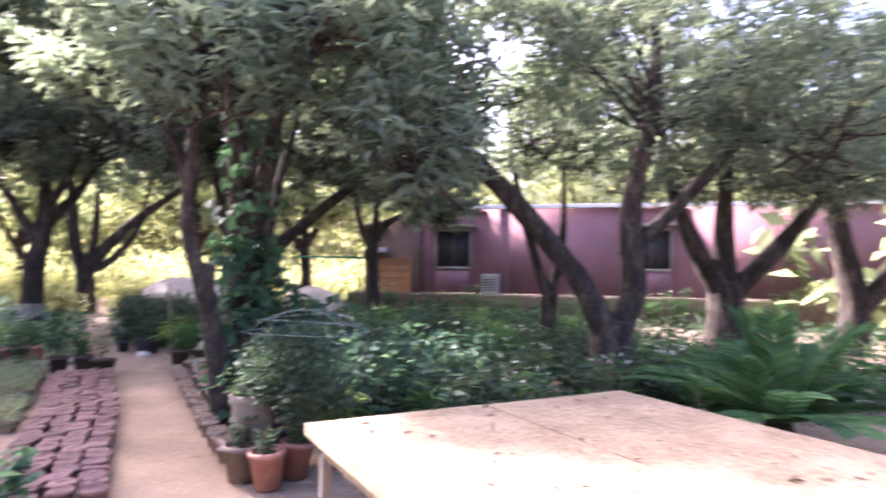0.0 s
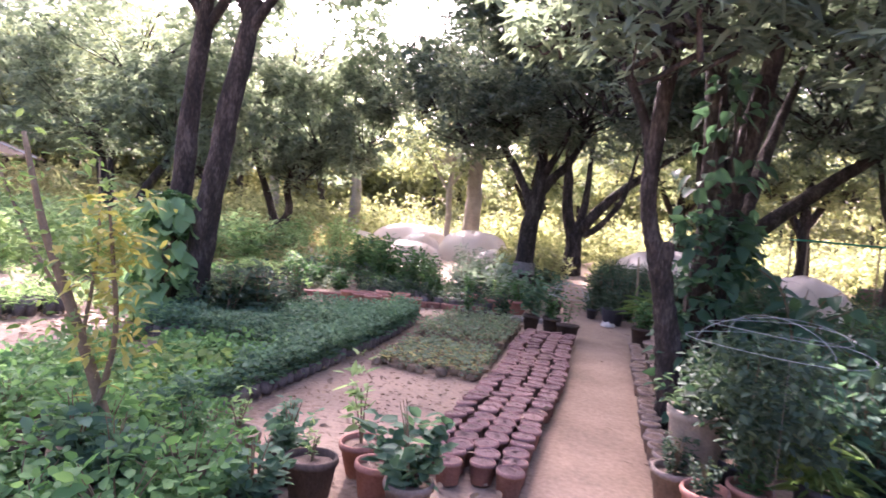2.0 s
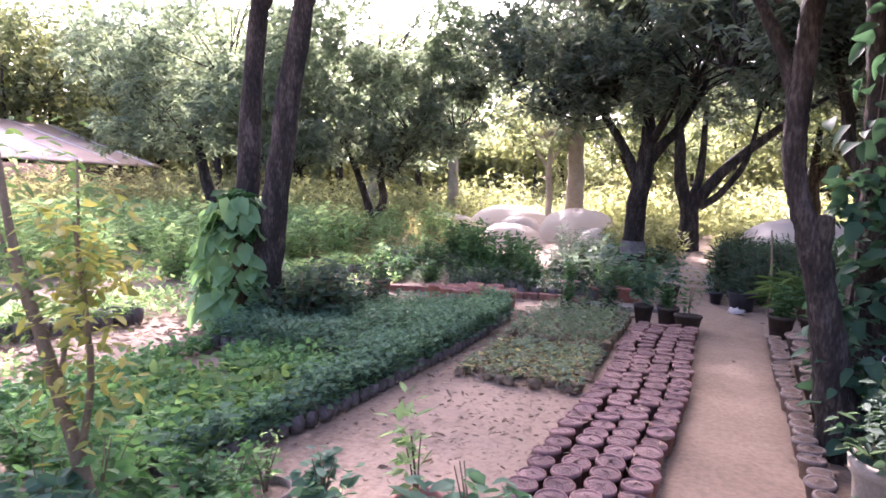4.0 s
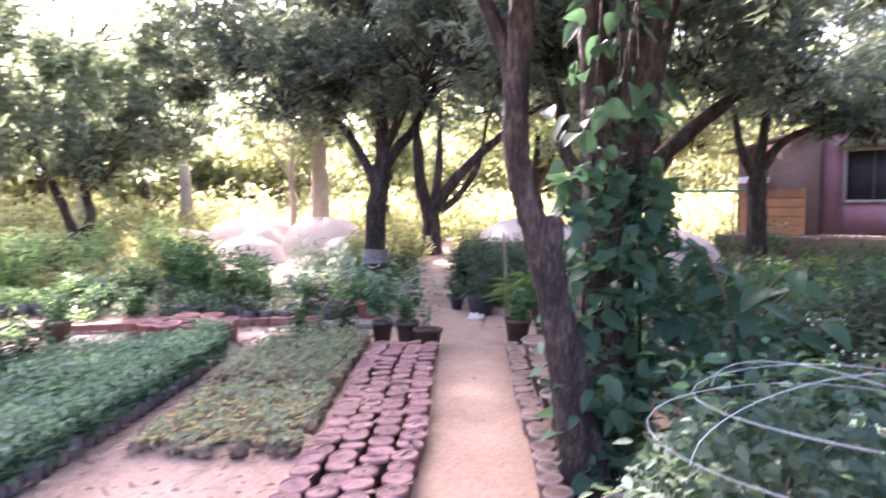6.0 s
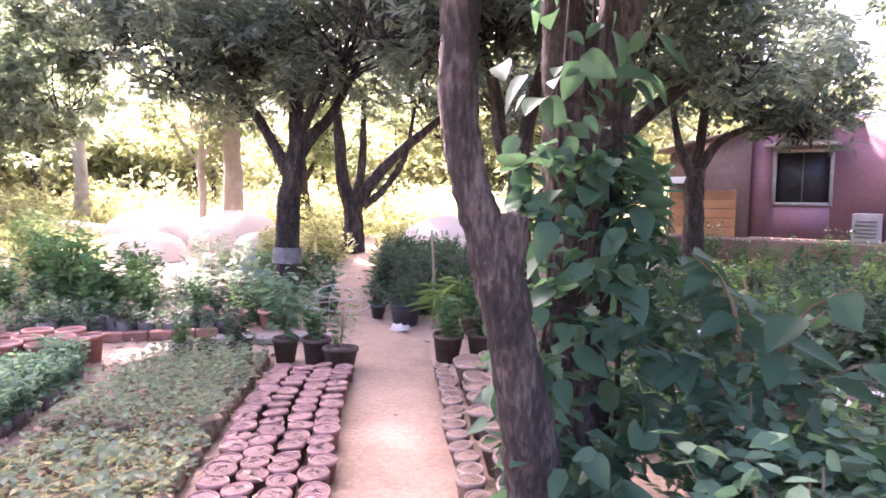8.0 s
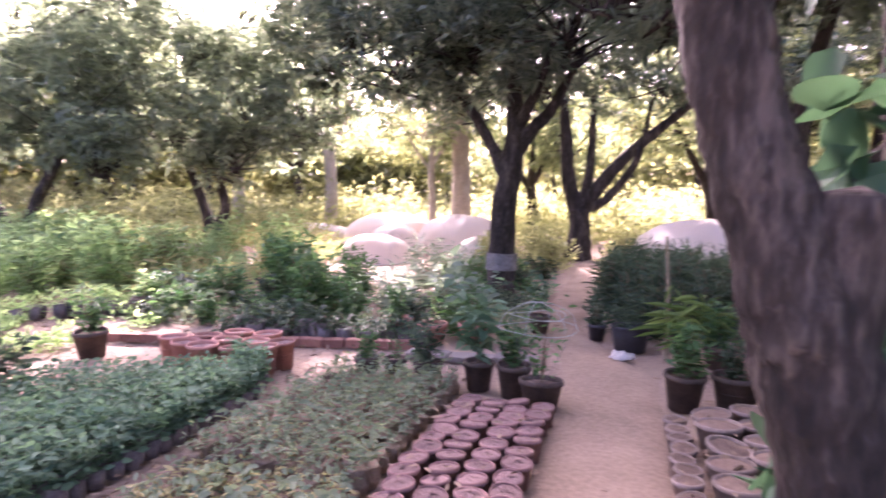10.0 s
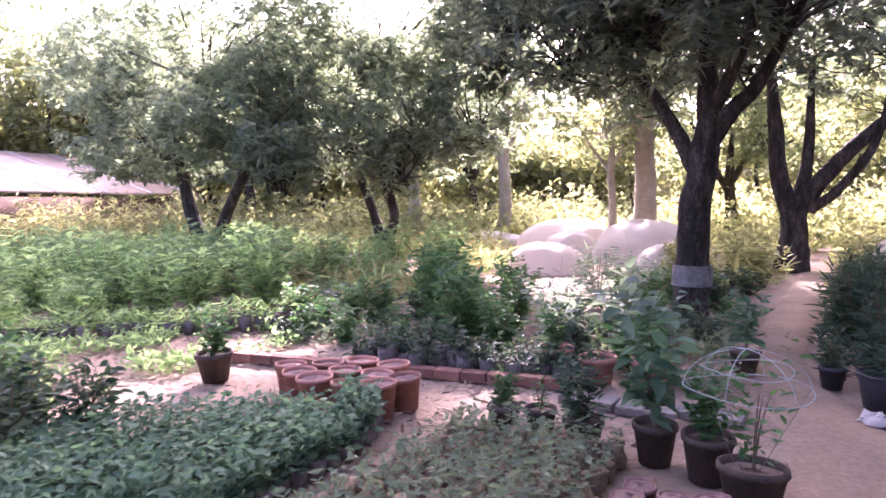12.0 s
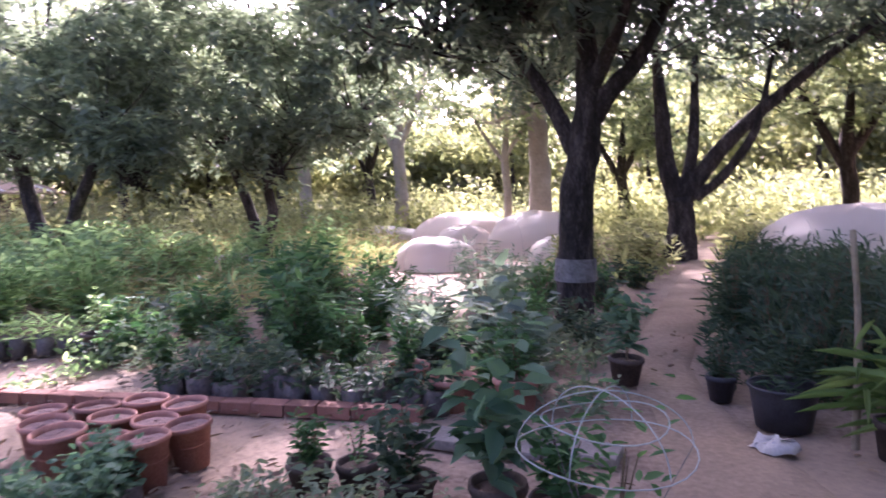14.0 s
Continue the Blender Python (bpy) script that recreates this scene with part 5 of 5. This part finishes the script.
def broad_sapling():
    """A thin-stemmed sapling whose large leaves spread in tiers."""
    ob = holder("broad_leaved_sapling", (1.5, 4.35, 0), "thin sapling with large drooping pale green leaves", "sapling")
    spots = []
    for k in range(7):
        a = radians(k * 137 + 20)
        tip = np.array((math.cos(a) * 0.42, math.sin(a) * 0.36, rng.uniform(0.85, 1.35)))
        stem = [(0, 0, 0), (0.02, 0, 0.5), tip * (0.4, 0.4, 0.85), tip]
        part_mesh("stem", raw_mesh("stem", *tube(stem, [0.012, 0.009, 0.004], 6, 0, 3), M_TWIG, True), ob)
        line = smooth_line(stem, 8)
        for _ in range(9):
            at = line[rng.integers(len(line) // 2, len(line))]
            b = rng.uniform(0, 2 * np.pi)
            spots.append((at, (math.cos(b), math.sin(b), -0.35), (0, -0.25, 1.0) + rng.normal(size=3) * 0.2, rng.uniform(0.8, 1.35)))
    leafy(ob, VINE_LEAVES, spots)


broad_sapling()


def heart_climber():
    ob = holder("heart_leaved_climber", (-4.88, 5.02, 0), "pale green heart-leaved climber grown into a column", "climbing plant")
    spots = []
    for k in range(150):
        z = 0.08 + 1.34 * (k + rng.uniform()) / 150
        ar = radians(rng.uniform(170, 385))
        r = (0.42 - 0.1 * z) * rng.uniform(0.75, 1.05)
        out = np.array((math.cos(ar), math.sin(ar), 0))
        spots.append((out * r + (0, 0, z), out * rng.uniform(0.4, 1.1) + (0, 0, -0.8) + rng.normal(size=3) * 0.3, out * 0.8 + (0, 0, 0.9) + rng.normal(size=3) * 0.3, rng.uniform(0.5, 1.25)))
    leafy(ob, HEART_LEAVES, spots)
    part_mesh("stem", raw_mesh("stem", *tube([(0, 0, 0), (0.03, 0, 0.7), (0, 0.02, 1.4)], [0.05, 0.04, 0.02], 8, 0.05), M_TWIG, True), ob)
    v, f = lathe([(0.34, 0.02), (0.36, 0.5), (0.26, 1.1), (0.1, 1.38), (0, 1.42)], 12)
    part_mesh("inner_leaves", raw_mesh("inner_leaves", *rosettes(v[rng.integers(len(v), size=260)] * (0.85, 0.85, 1), 4, 0.14, 0.1), L_SHRUB), ob)


heart_climber()


def yellow_shrub(x, y):
    ob = holder("yellow_shrub", (x, y, 0), "thin leaning shrub with bright yellow leaves", "shrub")
    stems = [[(0, 0, 0), (-0.12, 0.02, 0.4), (-0.36, 0.05, 0.85), (-0.62, 0.1, 1.25), (-0.9, 0.2, 1.75)], [(-0.14, 0, 0.42), (-0.1, 0.04, 0.8), (-0.16, 0.06, 1.15), (-0.2, 0.06, 1.4)], [(-0.4, 0.05, 0.9), (-0.8, 0.2, 1.15), (-1.2, 0.3, 1.6)], [(-0.3, 0.05, 0.75), (-0.38, 0.2, 1.2), (-0.5, 0.3, 1.65)]]
    for k, (s, r) in enumerate(zip(stems, (0.034, 0.016, 0.013, 0.011))):
        part_mesh("stem", raw_mesh("stem", *tube(s, [r, r * 0.8, r * 0.4], 8, 0.05), M_TWIG, True), ob)
        line = smooth_line(s, 12)
        n = (46, 105, 40, 40)[k]
        pts = line[rng.integers(len(line) // 4, len(line), size=n)] + rng.normal(size=(n, 3)) * (0.085, 0.085, 0.05)
        part_mesh("foliage", raw_mesh("foliage", *rosettes(pts, 4, 0.065, 0.03, full=True), L_YELLOW if k == 1 else L_LIME), ob)


yellow_shrub(-2.22, 1.3)


# ---- potted plants ----
def foliage(kind):
    return {
        "leafy": lambda: plant_mesh("foliage", 18, 0.42, 0.17, 13, 0.085, 0.036, L_SHRUB, bushy=0.15),
        "round": lambda: plant_mesh("foliage", 22, 0.3, 0.2, 9, 0.085, 0.055, L_SEED, bushy=0.1),
        "thin": lambda: plant_mesh("foliage", 5, 0.55, 0.1, 10, 0.1, 0.035, L_WEED, bushy=0.3),
        "sparse": lambda: plant_mesh("foliage", 9, 0.6, 0.2, 8, 0.075, 0.034, L_SHRUB, bushy=0.15),
        "dark": lambda: plant_mesh("foliage", 20, 0.38, 0.2, 13, 0.07, 0.032, L_DARK, bushy=0.12),
        "palm": lambda: plant_mesh("foliage", 9, 0.4, 0.22, 12, 0.3, 0.022, L_LIME, droop=0.35, bushy=0.2),
        "broad": lambda: plant_mesh("foliage", 10, 0.68, 0.24, 10, 0.16, 0.075, L_SEED, droop=0.3, bushy=0.25),
    }[kind]()


def potted(x, y, top, height, mat, kind, label, size=1.0, group="potted plants"):
    ob = holder("potted_plant", (x, y, 0), label, "potted plant", group)
    ob.rotation_euler = (radians(rng.normal() * 2), radians(rng.normal() * 2), rng.uniform(0, 6))
    part_mesh("pot", pot_mesh("pot", top, top * 0.68, height, mat, 0.018, 0.035, 20), ob)
    part_mesh("soil", soil_mesh(top - 0.022, height * 0.84), ob, "dark soil")
    if kind:
        p = part_mesh("foliage", foliage(kind), ob, "", (0, 0, height * 0.8))
        p.scale = (size,) * 3
        part_mesh("branchwork", stem_mesh("branchwork", 4, 0.4 * size, 0.12 * size), ob, "", (0, 0, height * 0.8))
    return ob


DARKPOT = "dark weathered clay pot with a leafy green plant"
for x, y, top, h, mat, kind, label, size in (
    # at the foot of the beds
    (-1.8, 1.41, 0.145, 0.24, M_DARKPOT, None, "wide dark clay pot with dry soil and leaves", 1),
    (-1.39, 1.68, 0.14, 0.24, M_DARKPOT, "thin", "dark clay pot with a dry twig", 0.4),
    (-1.96, 1.92, 0.13, 0.2, M_OLDPOT, "thin", "weathered clay pot with a thin bare seedling", 0.6),
    (-1.28, 2.13, 0.13, 0.2, M_CLAY, "thin", "terracotta pot with a thin pale seedling", 1.0),
    (-1.1, 1.86, 0.125, 0.2, M_CLAY, None, "empty terracotta pot with dry soil", 1),
    (-1.63, 1.87, 0.125, 0.2, M_DARKPOT, "round", "dark clay pot with blue-green leaves", 0.8),
    (-0.88, 1.72, 0.13, 0.2, M_OLDPOT, "round", "weathered pot hidden under blue-green round leaves", 1.15),
    (-2.1, 1.62, 0.13, 0.2, M_OLDPOT, "leafy", "clay pot with drooping green leaves", 0.7),
    (-2.74, 1.22, 0.15, 0.24, M_DARKPOT, None, "wide dark clay pot with dry soil", 1),
    (-2.35, 1.15, 0.14, 0.22, M_BLACK, "round", "black pot under bright green leaves", 1.0),
    (-2.1, 1.12, 0.13, 0.2, M_OLDPOT, "round", "weathered pot with round green leaves", 0.9),
    (-1.5, 1.3, 0.12, 0.18, M_BLACK, "round", "black pot with round pale leaves", 0.8),
    # beside the table
    (0.44, 2.44, 0.13, 0.25, M_OLDPOT, "dark", "grey clay pot with a small dark plant", 0.6),
    (0.57, 2.22, 0.125, 0.25, M_CLAY, "dark", "terracotta pot with a low dark plant", 0.5),
    (0.79, 2.36, 0.125, 0.25, M_CLAY, "leafy", "terracotta pot with green leaves", 0.75),
    (1.15, 2.45, 0.14, 0.3, M_BLACK, "palm", "black pot with a yellow-green palm", 0.8),
    # row beyond the small clay pots
    (-1.885, 7.78, 0.11, 0.19, M_DARKPOT, "leafy", DARKPOT, 0.62),
    (-1.67, 7.87, 0.105, 0.18, M_DARKPOT, "sparse", DARKPOT, 0.5),
    (-1.36, 7.78, 0.125, 0.19, M_DARKPOT, "dark", "weathered pot with spreading small leaves", 1.0),
    (-0.95, 7.78, 0.125, 0.23, M_DARKPOT, "broad", "dark clay pot with a tall broad-leaved plant", 1.0),
    (-0.66, 7.68, 0.135, 0.25, M_DARKPOT, "leafy", DARKPOT, 0.85),
    (-0.42, 7.42, 0.16, 0.22, M_DARKPOT, "sparse", "dark clay pot with a sparse climbing plant inside a wire cage", 1.0),
    (-4.62, 7.72, 0.16, 0.25, M_DARKPOT, "leafy", "dark clay pot with a thin upright plant", 1.0),
    (-5.6, 9.5, 0.15, 0.25, M_DARKPOT, "thin", "dark clay pot with a thin plant on bare earth", 0.9),
    (0.55, 7.75, 0.15, 0.26, M_DARKPOT, "leafy", DARKPOT, 1.0),
    (0.9, 7.8, 0.17, 0.26, M_DARKPOT, "dark", "dark clay pot with white-flowered stems", 0.8),
    (1.2, 7.9, 0.15, 0.25, M_DARKPOT, "dark", DARKPOT, 1.0),
    (-0.14, 9.9, 0.1, 0.17, M_BLACK, "dark", "small black pot beside the far path", 0.7),
    (0.68, 9.15, 0.12, 0.2, M_DARKPOT, "palm", "clay pot with a bright fan-leaved palm", 1.15),
    (0.95, 9.0, 0.14, 0.2, M_DARKPOT, "leafy", DARKPOT, 1.0),
    (-0.78, 10.1, 0.13, 0.2, M_DARKPOT, "broad", "weathered pot with a broad-leaved plant", 0.8),
    (-2.2, 9.4, 0.16, 0.22, M_CLAY, "leafy", "terracotta pot with leafy growth beyond the kerb", 0.9),
    (-1.75, 9.2, 0.16, 0.22, M_CLAY, "thin", "terracotta pot with thin growth beyond the kerb", 0.8),
    (-1.35, 9.3, 0.16, 0.22, M_CLAY, "leafy", "terracotta pot with leafy growth beyond the kerb", 0.9),
    (0.86, 4.12, 0.12, 0.2, M_DARKPOT, "palm", "weathered pot with strappy leaves beneath the vine", 0.6),
):
    potted(x, y, top, h, mat, kind, label, size)

empty = make_pot("clay_pot", 0.13, 0.085, 0.25, M_CLAY, "terracotta flower pot with dry soil by the cross path", group="terracotta pots by the cross path", soil=0.88, fill=M_DRYSOIL)
rows_of(empty, [(-2.72, 7.88), (-2.74, 7.6), (-3.0, 7.56), (-2.98, 7.86), (-3.26, 7.52), (-3.24, 7.8), (-3.5, 7.6), (-3.5, 7.9), (-3.75, 7.75), (-3.0, 8.12), (-3.3, 8.08)], 2.0)


def urn():
    ob = holder("tall_planter", (0.55, 2.62, 0), "tall pale cement planter filled with leaves", "planter")
    part_mesh("body", raw_mesh("body", *lathe([(0, 0), (0.125, 0), (0.14, 0.26), (0.15, 0.47), (0.168, 0.5), (0.172, 0.545), (0.15, 0.55), (0.137, 0.52), (0.13, 0.39)], 24), M_CEMENT, True), ob)
    part_mesh("soil", soil_mesh(0.135, 0.48), ob, "dark soil")
    part_mesh("foliage", plant_mesh("foliage", 34, 0.34, 0.32, 13, 0.075, 0.036, L_DARK, droop=0.5, bushy=0.05), ob, "", (0.05, 0.05, 0.42))


urn()


def planter_by_vine():
    ob = holder("planter", (1.2, 4.0, 0), "broken-rimmed pale clay planter under the vine", "planter")
    part_mesh("body", raw_mesh("body", *lathe([(0, 0), (0.12, 0), (0.15, 0.25), (0.17, 0.4), (0.15, 0.405), (0.14, 0.3)], 20), M_OLDPOT, True), ob)
    part_mesh("soil", soil_mesh(0.142, 0.33), ob)
    part_mesh("foliage", plant_mesh("foliage", 14, 0.35, 0.25, 9, 0.12, 0.05, L_VINE, bushy=0.1), ob, "", (0, 0, 0.32))


planter_by_vine()


def tub():
    ob = holder("tub", (0.2, 9.5, 0), "blue-black plastic tub beside the far path", "tub")
    ob.scale = (0.74, 0.74, 0.92)
    part_mesh("body", raw_mesh("body", *lathe([(0, 0), (0.2, 0), (0.25, 0.25), (0.25, 0.262), (0.2, 0.1), (0, 0.08)], 24), M_BLACK, True), ob)
    part_mesh("rim", raw_mesh("rim", *lathe([(0.251, 0.252), (0.266, 0.256), (0.268, 0.27), (0.258, 0.276), (0.247, 0.27), (0.251, 0.252)], 28), M_BLACK, True), ob, "rolled black rim")
    part_mesh("foliage", plant_mesh("foliage", 18, 0.5, 0.26, 12, 0.12, 0.024, L_DARK, bushy=0.1), ob, "", (0, 0.02, 0.09))


tub()
stick = holder("garden_stick", (0.52, 9.3, 0), "dry upright garden stick beside the tub", "stick")
part_mesh("shaft", raw_mesh("shaft", *tube([(0, 0, -0.1), (0.01, 0, 0.6), (-0.02, 0.01, 1.15)], [0.022, 0.018, 0.014], 8, 0.08), M_BAMBOO, True), stick)


def cloth():
    v, f = lathe([(0.13, 0.0), (0.11, 0.03), (0.07, 0.055), (0.0, 0.06)], 14)
    v = v * (0.9, 0.65, 1) + rng.normal(size=v.shape) * (0.015, 0.015, 0.014)
    v[:, 2] = np.maximum(v[:, 2], 0.0)
    ob = holder("cloth", (0.13, 9.06, 0.02), "crumpled white cloth lying on the path", "cloth")
    part_mesh("fabric", raw_mesh("fabric", v, f, M_CLOTH), ob)


cloth()


# ---- wire hoops ----
def ring(r, z, n=28, wob=0.0):
    return [(r * math.cos(a), r * math.sin(a), z + wob * math.sin(2 * a)) for a in np.linspace(0, 2 * np.pi, n)]


def hoop_frame(x, y, rings, ribs, foot, apex, label, wire):
    ob = holder("wire_hoop_frame", (x, y, 0), label, "plant support", "wire plant supports")
    for r, z in rings:
        part_mesh("hoop", raw_mesh("hoop", *tube(ring(r, z, wob=0.012), [wire, wire], 6, 0, 1, False), M_WIRE, True), ob)
    r0, z0 = rings[0]
    for k in range(ribs):
        a = math.pi * k / ribs + 0.35
        arc = [(r0 * math.cos(a) * math.cos(b), r0 * math.sin(a) * math.cos(b), z0 + (apex - z0) * math.sin(b)) for b in np.linspace(0, math.pi, 11)]
        part_mesh("rib", raw_mesh("rib", *tube(arc, [wire, wire], 6, 0, 2, False), M_WIRE, True), ob)
    for k in range(3):
        a = 2.1 * k + 0.4
        q = 0.06 if foot else r0
        part_mesh("leg", raw_mesh("leg", *tube([(q * math.cos(a), q * math.sin(a), foot), (r0 * math.cos(a), r0 * math.sin(a), z0)], [wire * 0.7, wire * 0.7], 6, 0, 2, False), M_STEEL, True), ob)


hoop_frame(-0.44, 7.34, [(0.27, 0.6), (0.19, 0.69)], 3, 0.22, 0.78, "small pale wire dome over a potted climber", 0.0022)
hoop_frame(0.8, 2.18, [(0.42, 1.03), (0.32, 1.11)], 2, 0.0, 1.17, "pale wire hoops over a leafy blue-green bush", 0.0013)


def caged_bush():
    """A tall bush grown out of a black pot, its crown inside the hoops."""
    ob = holder("caged_bush", (0.8, 2.62, 0), "tall blue-green leafy bush in a black pot", "bush")
    part_mesh("pot", pot_mesh("pot", 0.15, 0.11, 0.3, M_BLACK, 0.015, 0.03, 18), ob)
    part_mesh("soil", soil_mesh(0.13, 0.26), ob, "dark soil")
    pts = cloud((-0.02, -0.32, 0.72), (0.38, 0.4, 0.33), 430, 0.2, 2.5)
    # L_DARK puts shade into the colour of a mid blue-green bush.
    part_mesh("foliage", raw_mesh("foliage", *rosettes(pts, 7, 0.055, 0.03, 0.1, 0.6, 0.03, True), L_DARK), ob)
    for k in range(7):
        p = pts[rng.integers(len(pts))]
        part_mesh("stem", raw_mesh("stem", *tube([(0, 0, 0.25), (p[0] * 0.4, p[1] * 0.4, 0.55), p], [0.009, 0.006, 0.003], 5, 0, 3), M_TWIG), ob)


caged_bush()


# ---- cycad ----
def cycad(x, y):
    ob = holder("cycad", (x, y, 0), "dark green cycad with long arching fronds", "cycad")
    part_mesh("trunk", raw_mesh("trunk", *tube([(0, 0, 0), (0, 0, 0.2), (0, 0, 0.34)], [0.16, 0.14, 0.08], 12, 0.08), M_BARK, True), ob)
    for k in range(26):
        a = k * 2.4 + rng.uniform(-0.2, 0.2)
        lift = rng.uniform(0.35, 1.4)
        L = rng.uniform(0.9, 1.25)
        spine = [np.array((math.cos(a) * L * s * math.cos(lift) * 1.1, math.sin(a) * L * s * math.cos(lift) * 1.1, 0.32 + L * (math.sin(lift) * s - 0.3 * s * s))) for s in np.linspace(0, 1, 8)]
        line = smooth_line(spine, 5)
        tan = unit(np.gradient(line, axis=0))
        side = unit(np.cross(tan, (0, 0, 1)))
        pos = np.concatenate([line[4:], line[4:]])
        way = np.concatenate([side[4:] + tan[4:] * 0.7, -side[4:] + tan[4:] * 0.7]) + (0, 0, 0.15)
        part_mesh("frond", raw_mesh("frond", *stack([blades(pos, way, 0.2, 0.035), tri(*tube(spine, [0.01, 0.004], 5, 0, 2, False))]), L_SHRUB), ob)


cycad(4.1, 1.0)
cycad(4.9, 0.0)


# ---- brick kerb and slabs ----
def kerb():
    ob = holder("brick_kerb", (0, 0, 0), "low red brick kerb along the cross path", "kerb")
    me = bevelled(-0.112, -0.06, 0, 0.112, 0.06, 0.085, M_BRICK, "brick", 0.008)
    a, b = np.array((-5.3, 8.25)), np.array((-1.85, 8.92))
    n = 15
    spin = math.degrees(math.atan2(b[1] - a[1], b[0] - a[0]))
    for k in range(n):
        p = a + (b - a) * (k + 0.5) / n
        o = new("brick", me)
        o.parent = ob
        o.matrix_basis = pose(p[0], p[1], 0, rng.normal() * 1.5, rng.normal() * 1.5, spin + rng.normal() * 2.5)


kerb()
slab_me = bevelled(-0.2, -0.11, 0, 0.2, 0.11, 0.06, M_SLAB, "slab", 0.012)
for k, (x, y) in enumerate(((-1.62, 8.62), (-1.2, 8.6), (-0.8, 8.68))):
    o = holder("stone_slab", (x, y, 0), "grey stone edging slab by the cross path", "stone slab", "stone edging slabs")
    o.rotation_euler = (0, 0, radians(rng.normal() * 6))
    part_mesh("slab", slab_me, o)

# bags edging the rough beds at the left
edge = holder("planter_bag", (0, 0, 0), "dark plastic grow bag with grassy seedling by the rough bed", "grow bag", "dark bags of the rough beds")
part_mesh("bag", raw_mesh("bag", *lathe([(0, 0), (0.07, 0.0), (0.08, 0.09), (0.075, 0.18), (0.066, 0.18), (0.06, 0.15), (0, 0.155)], 10), M_BAG, True), edge)
part_mesh("seedling", plant_mesh("seedling", 7, 0.36, 0.12, 6, 0.14, 0.022, L_WEED), edge, "grassy seedling")
spots = [(-6.6 + 0.42 * s + 0.16 * r, 2.9 + 1.9 * s - 0.12 * r) for s in np.linspace(0, 1, 13) for r in range(2)]
spots += [(-8.2 + 2.5 * s + 0.12 * r, 7.6 + 2.6 * s - 0.14 * r) for s in np.linspace(0, 1, 20) for r in range(2)]
spots += [(-3.9 + 2.1 * s + 0.05 * rng.normal(), 8.75 + 0.35 * s + 0.17 * r) for s in np.linspace(0, 1, 14) for r in range(2)]
rows_of(edge, [(x + rng.normal() * 0.03, y + rng.normal() * 0.03) for x, y in spots if x < -4.3], 5.0, (0.75, 1.15))
kerb_bag = holder("planter_bag", (0, 0, 0), "dark plastic planter bag with leafy growth behind the kerb", "grow bag", "dark bags behind the kerb")
part_mesh("bag", crumpled([(0, 0), (0.08, 0.0), (0.09, 0.08), (0.085, 0.16), (0.075, 0.165), (0.07, 0.14), (0, 0.145)], 10, M_BAG, 0.006), kerb_bag)
part_mesh("seedling", plant_mesh("seedling", 9, 0.34, 0.16, 8, 0.09, 0.035, L_DARK), kerb_bag, "small dark leaves")
rows_of(kerb_bag, [(x + rng.normal() * 0.04, y + rng.normal() * 0.04) for x, y in spots if x >= -4.3], 6.0, (0.6, 1.3))

# green net shelter by the house corner
net = holder("net_shelter", (5.2, 15.1, 0), "low shelter roofed with green net", "shelter")
part_mesh("net", raw_mesh("net", *box(-0.9, -0.7, 1.72, 1.1, 0.7, 1.75), M_GREENNET), net, "green shade net")
for x in (-0.85, 1.05):
    for y in (-0.65, 0.65):
        part_mesh("post", raw_mesh("post", *tube([(x, y, 0), (x, y, 1.72)], [0.025, 0.02], 6, 0, 1), M_BAMBOO), net)
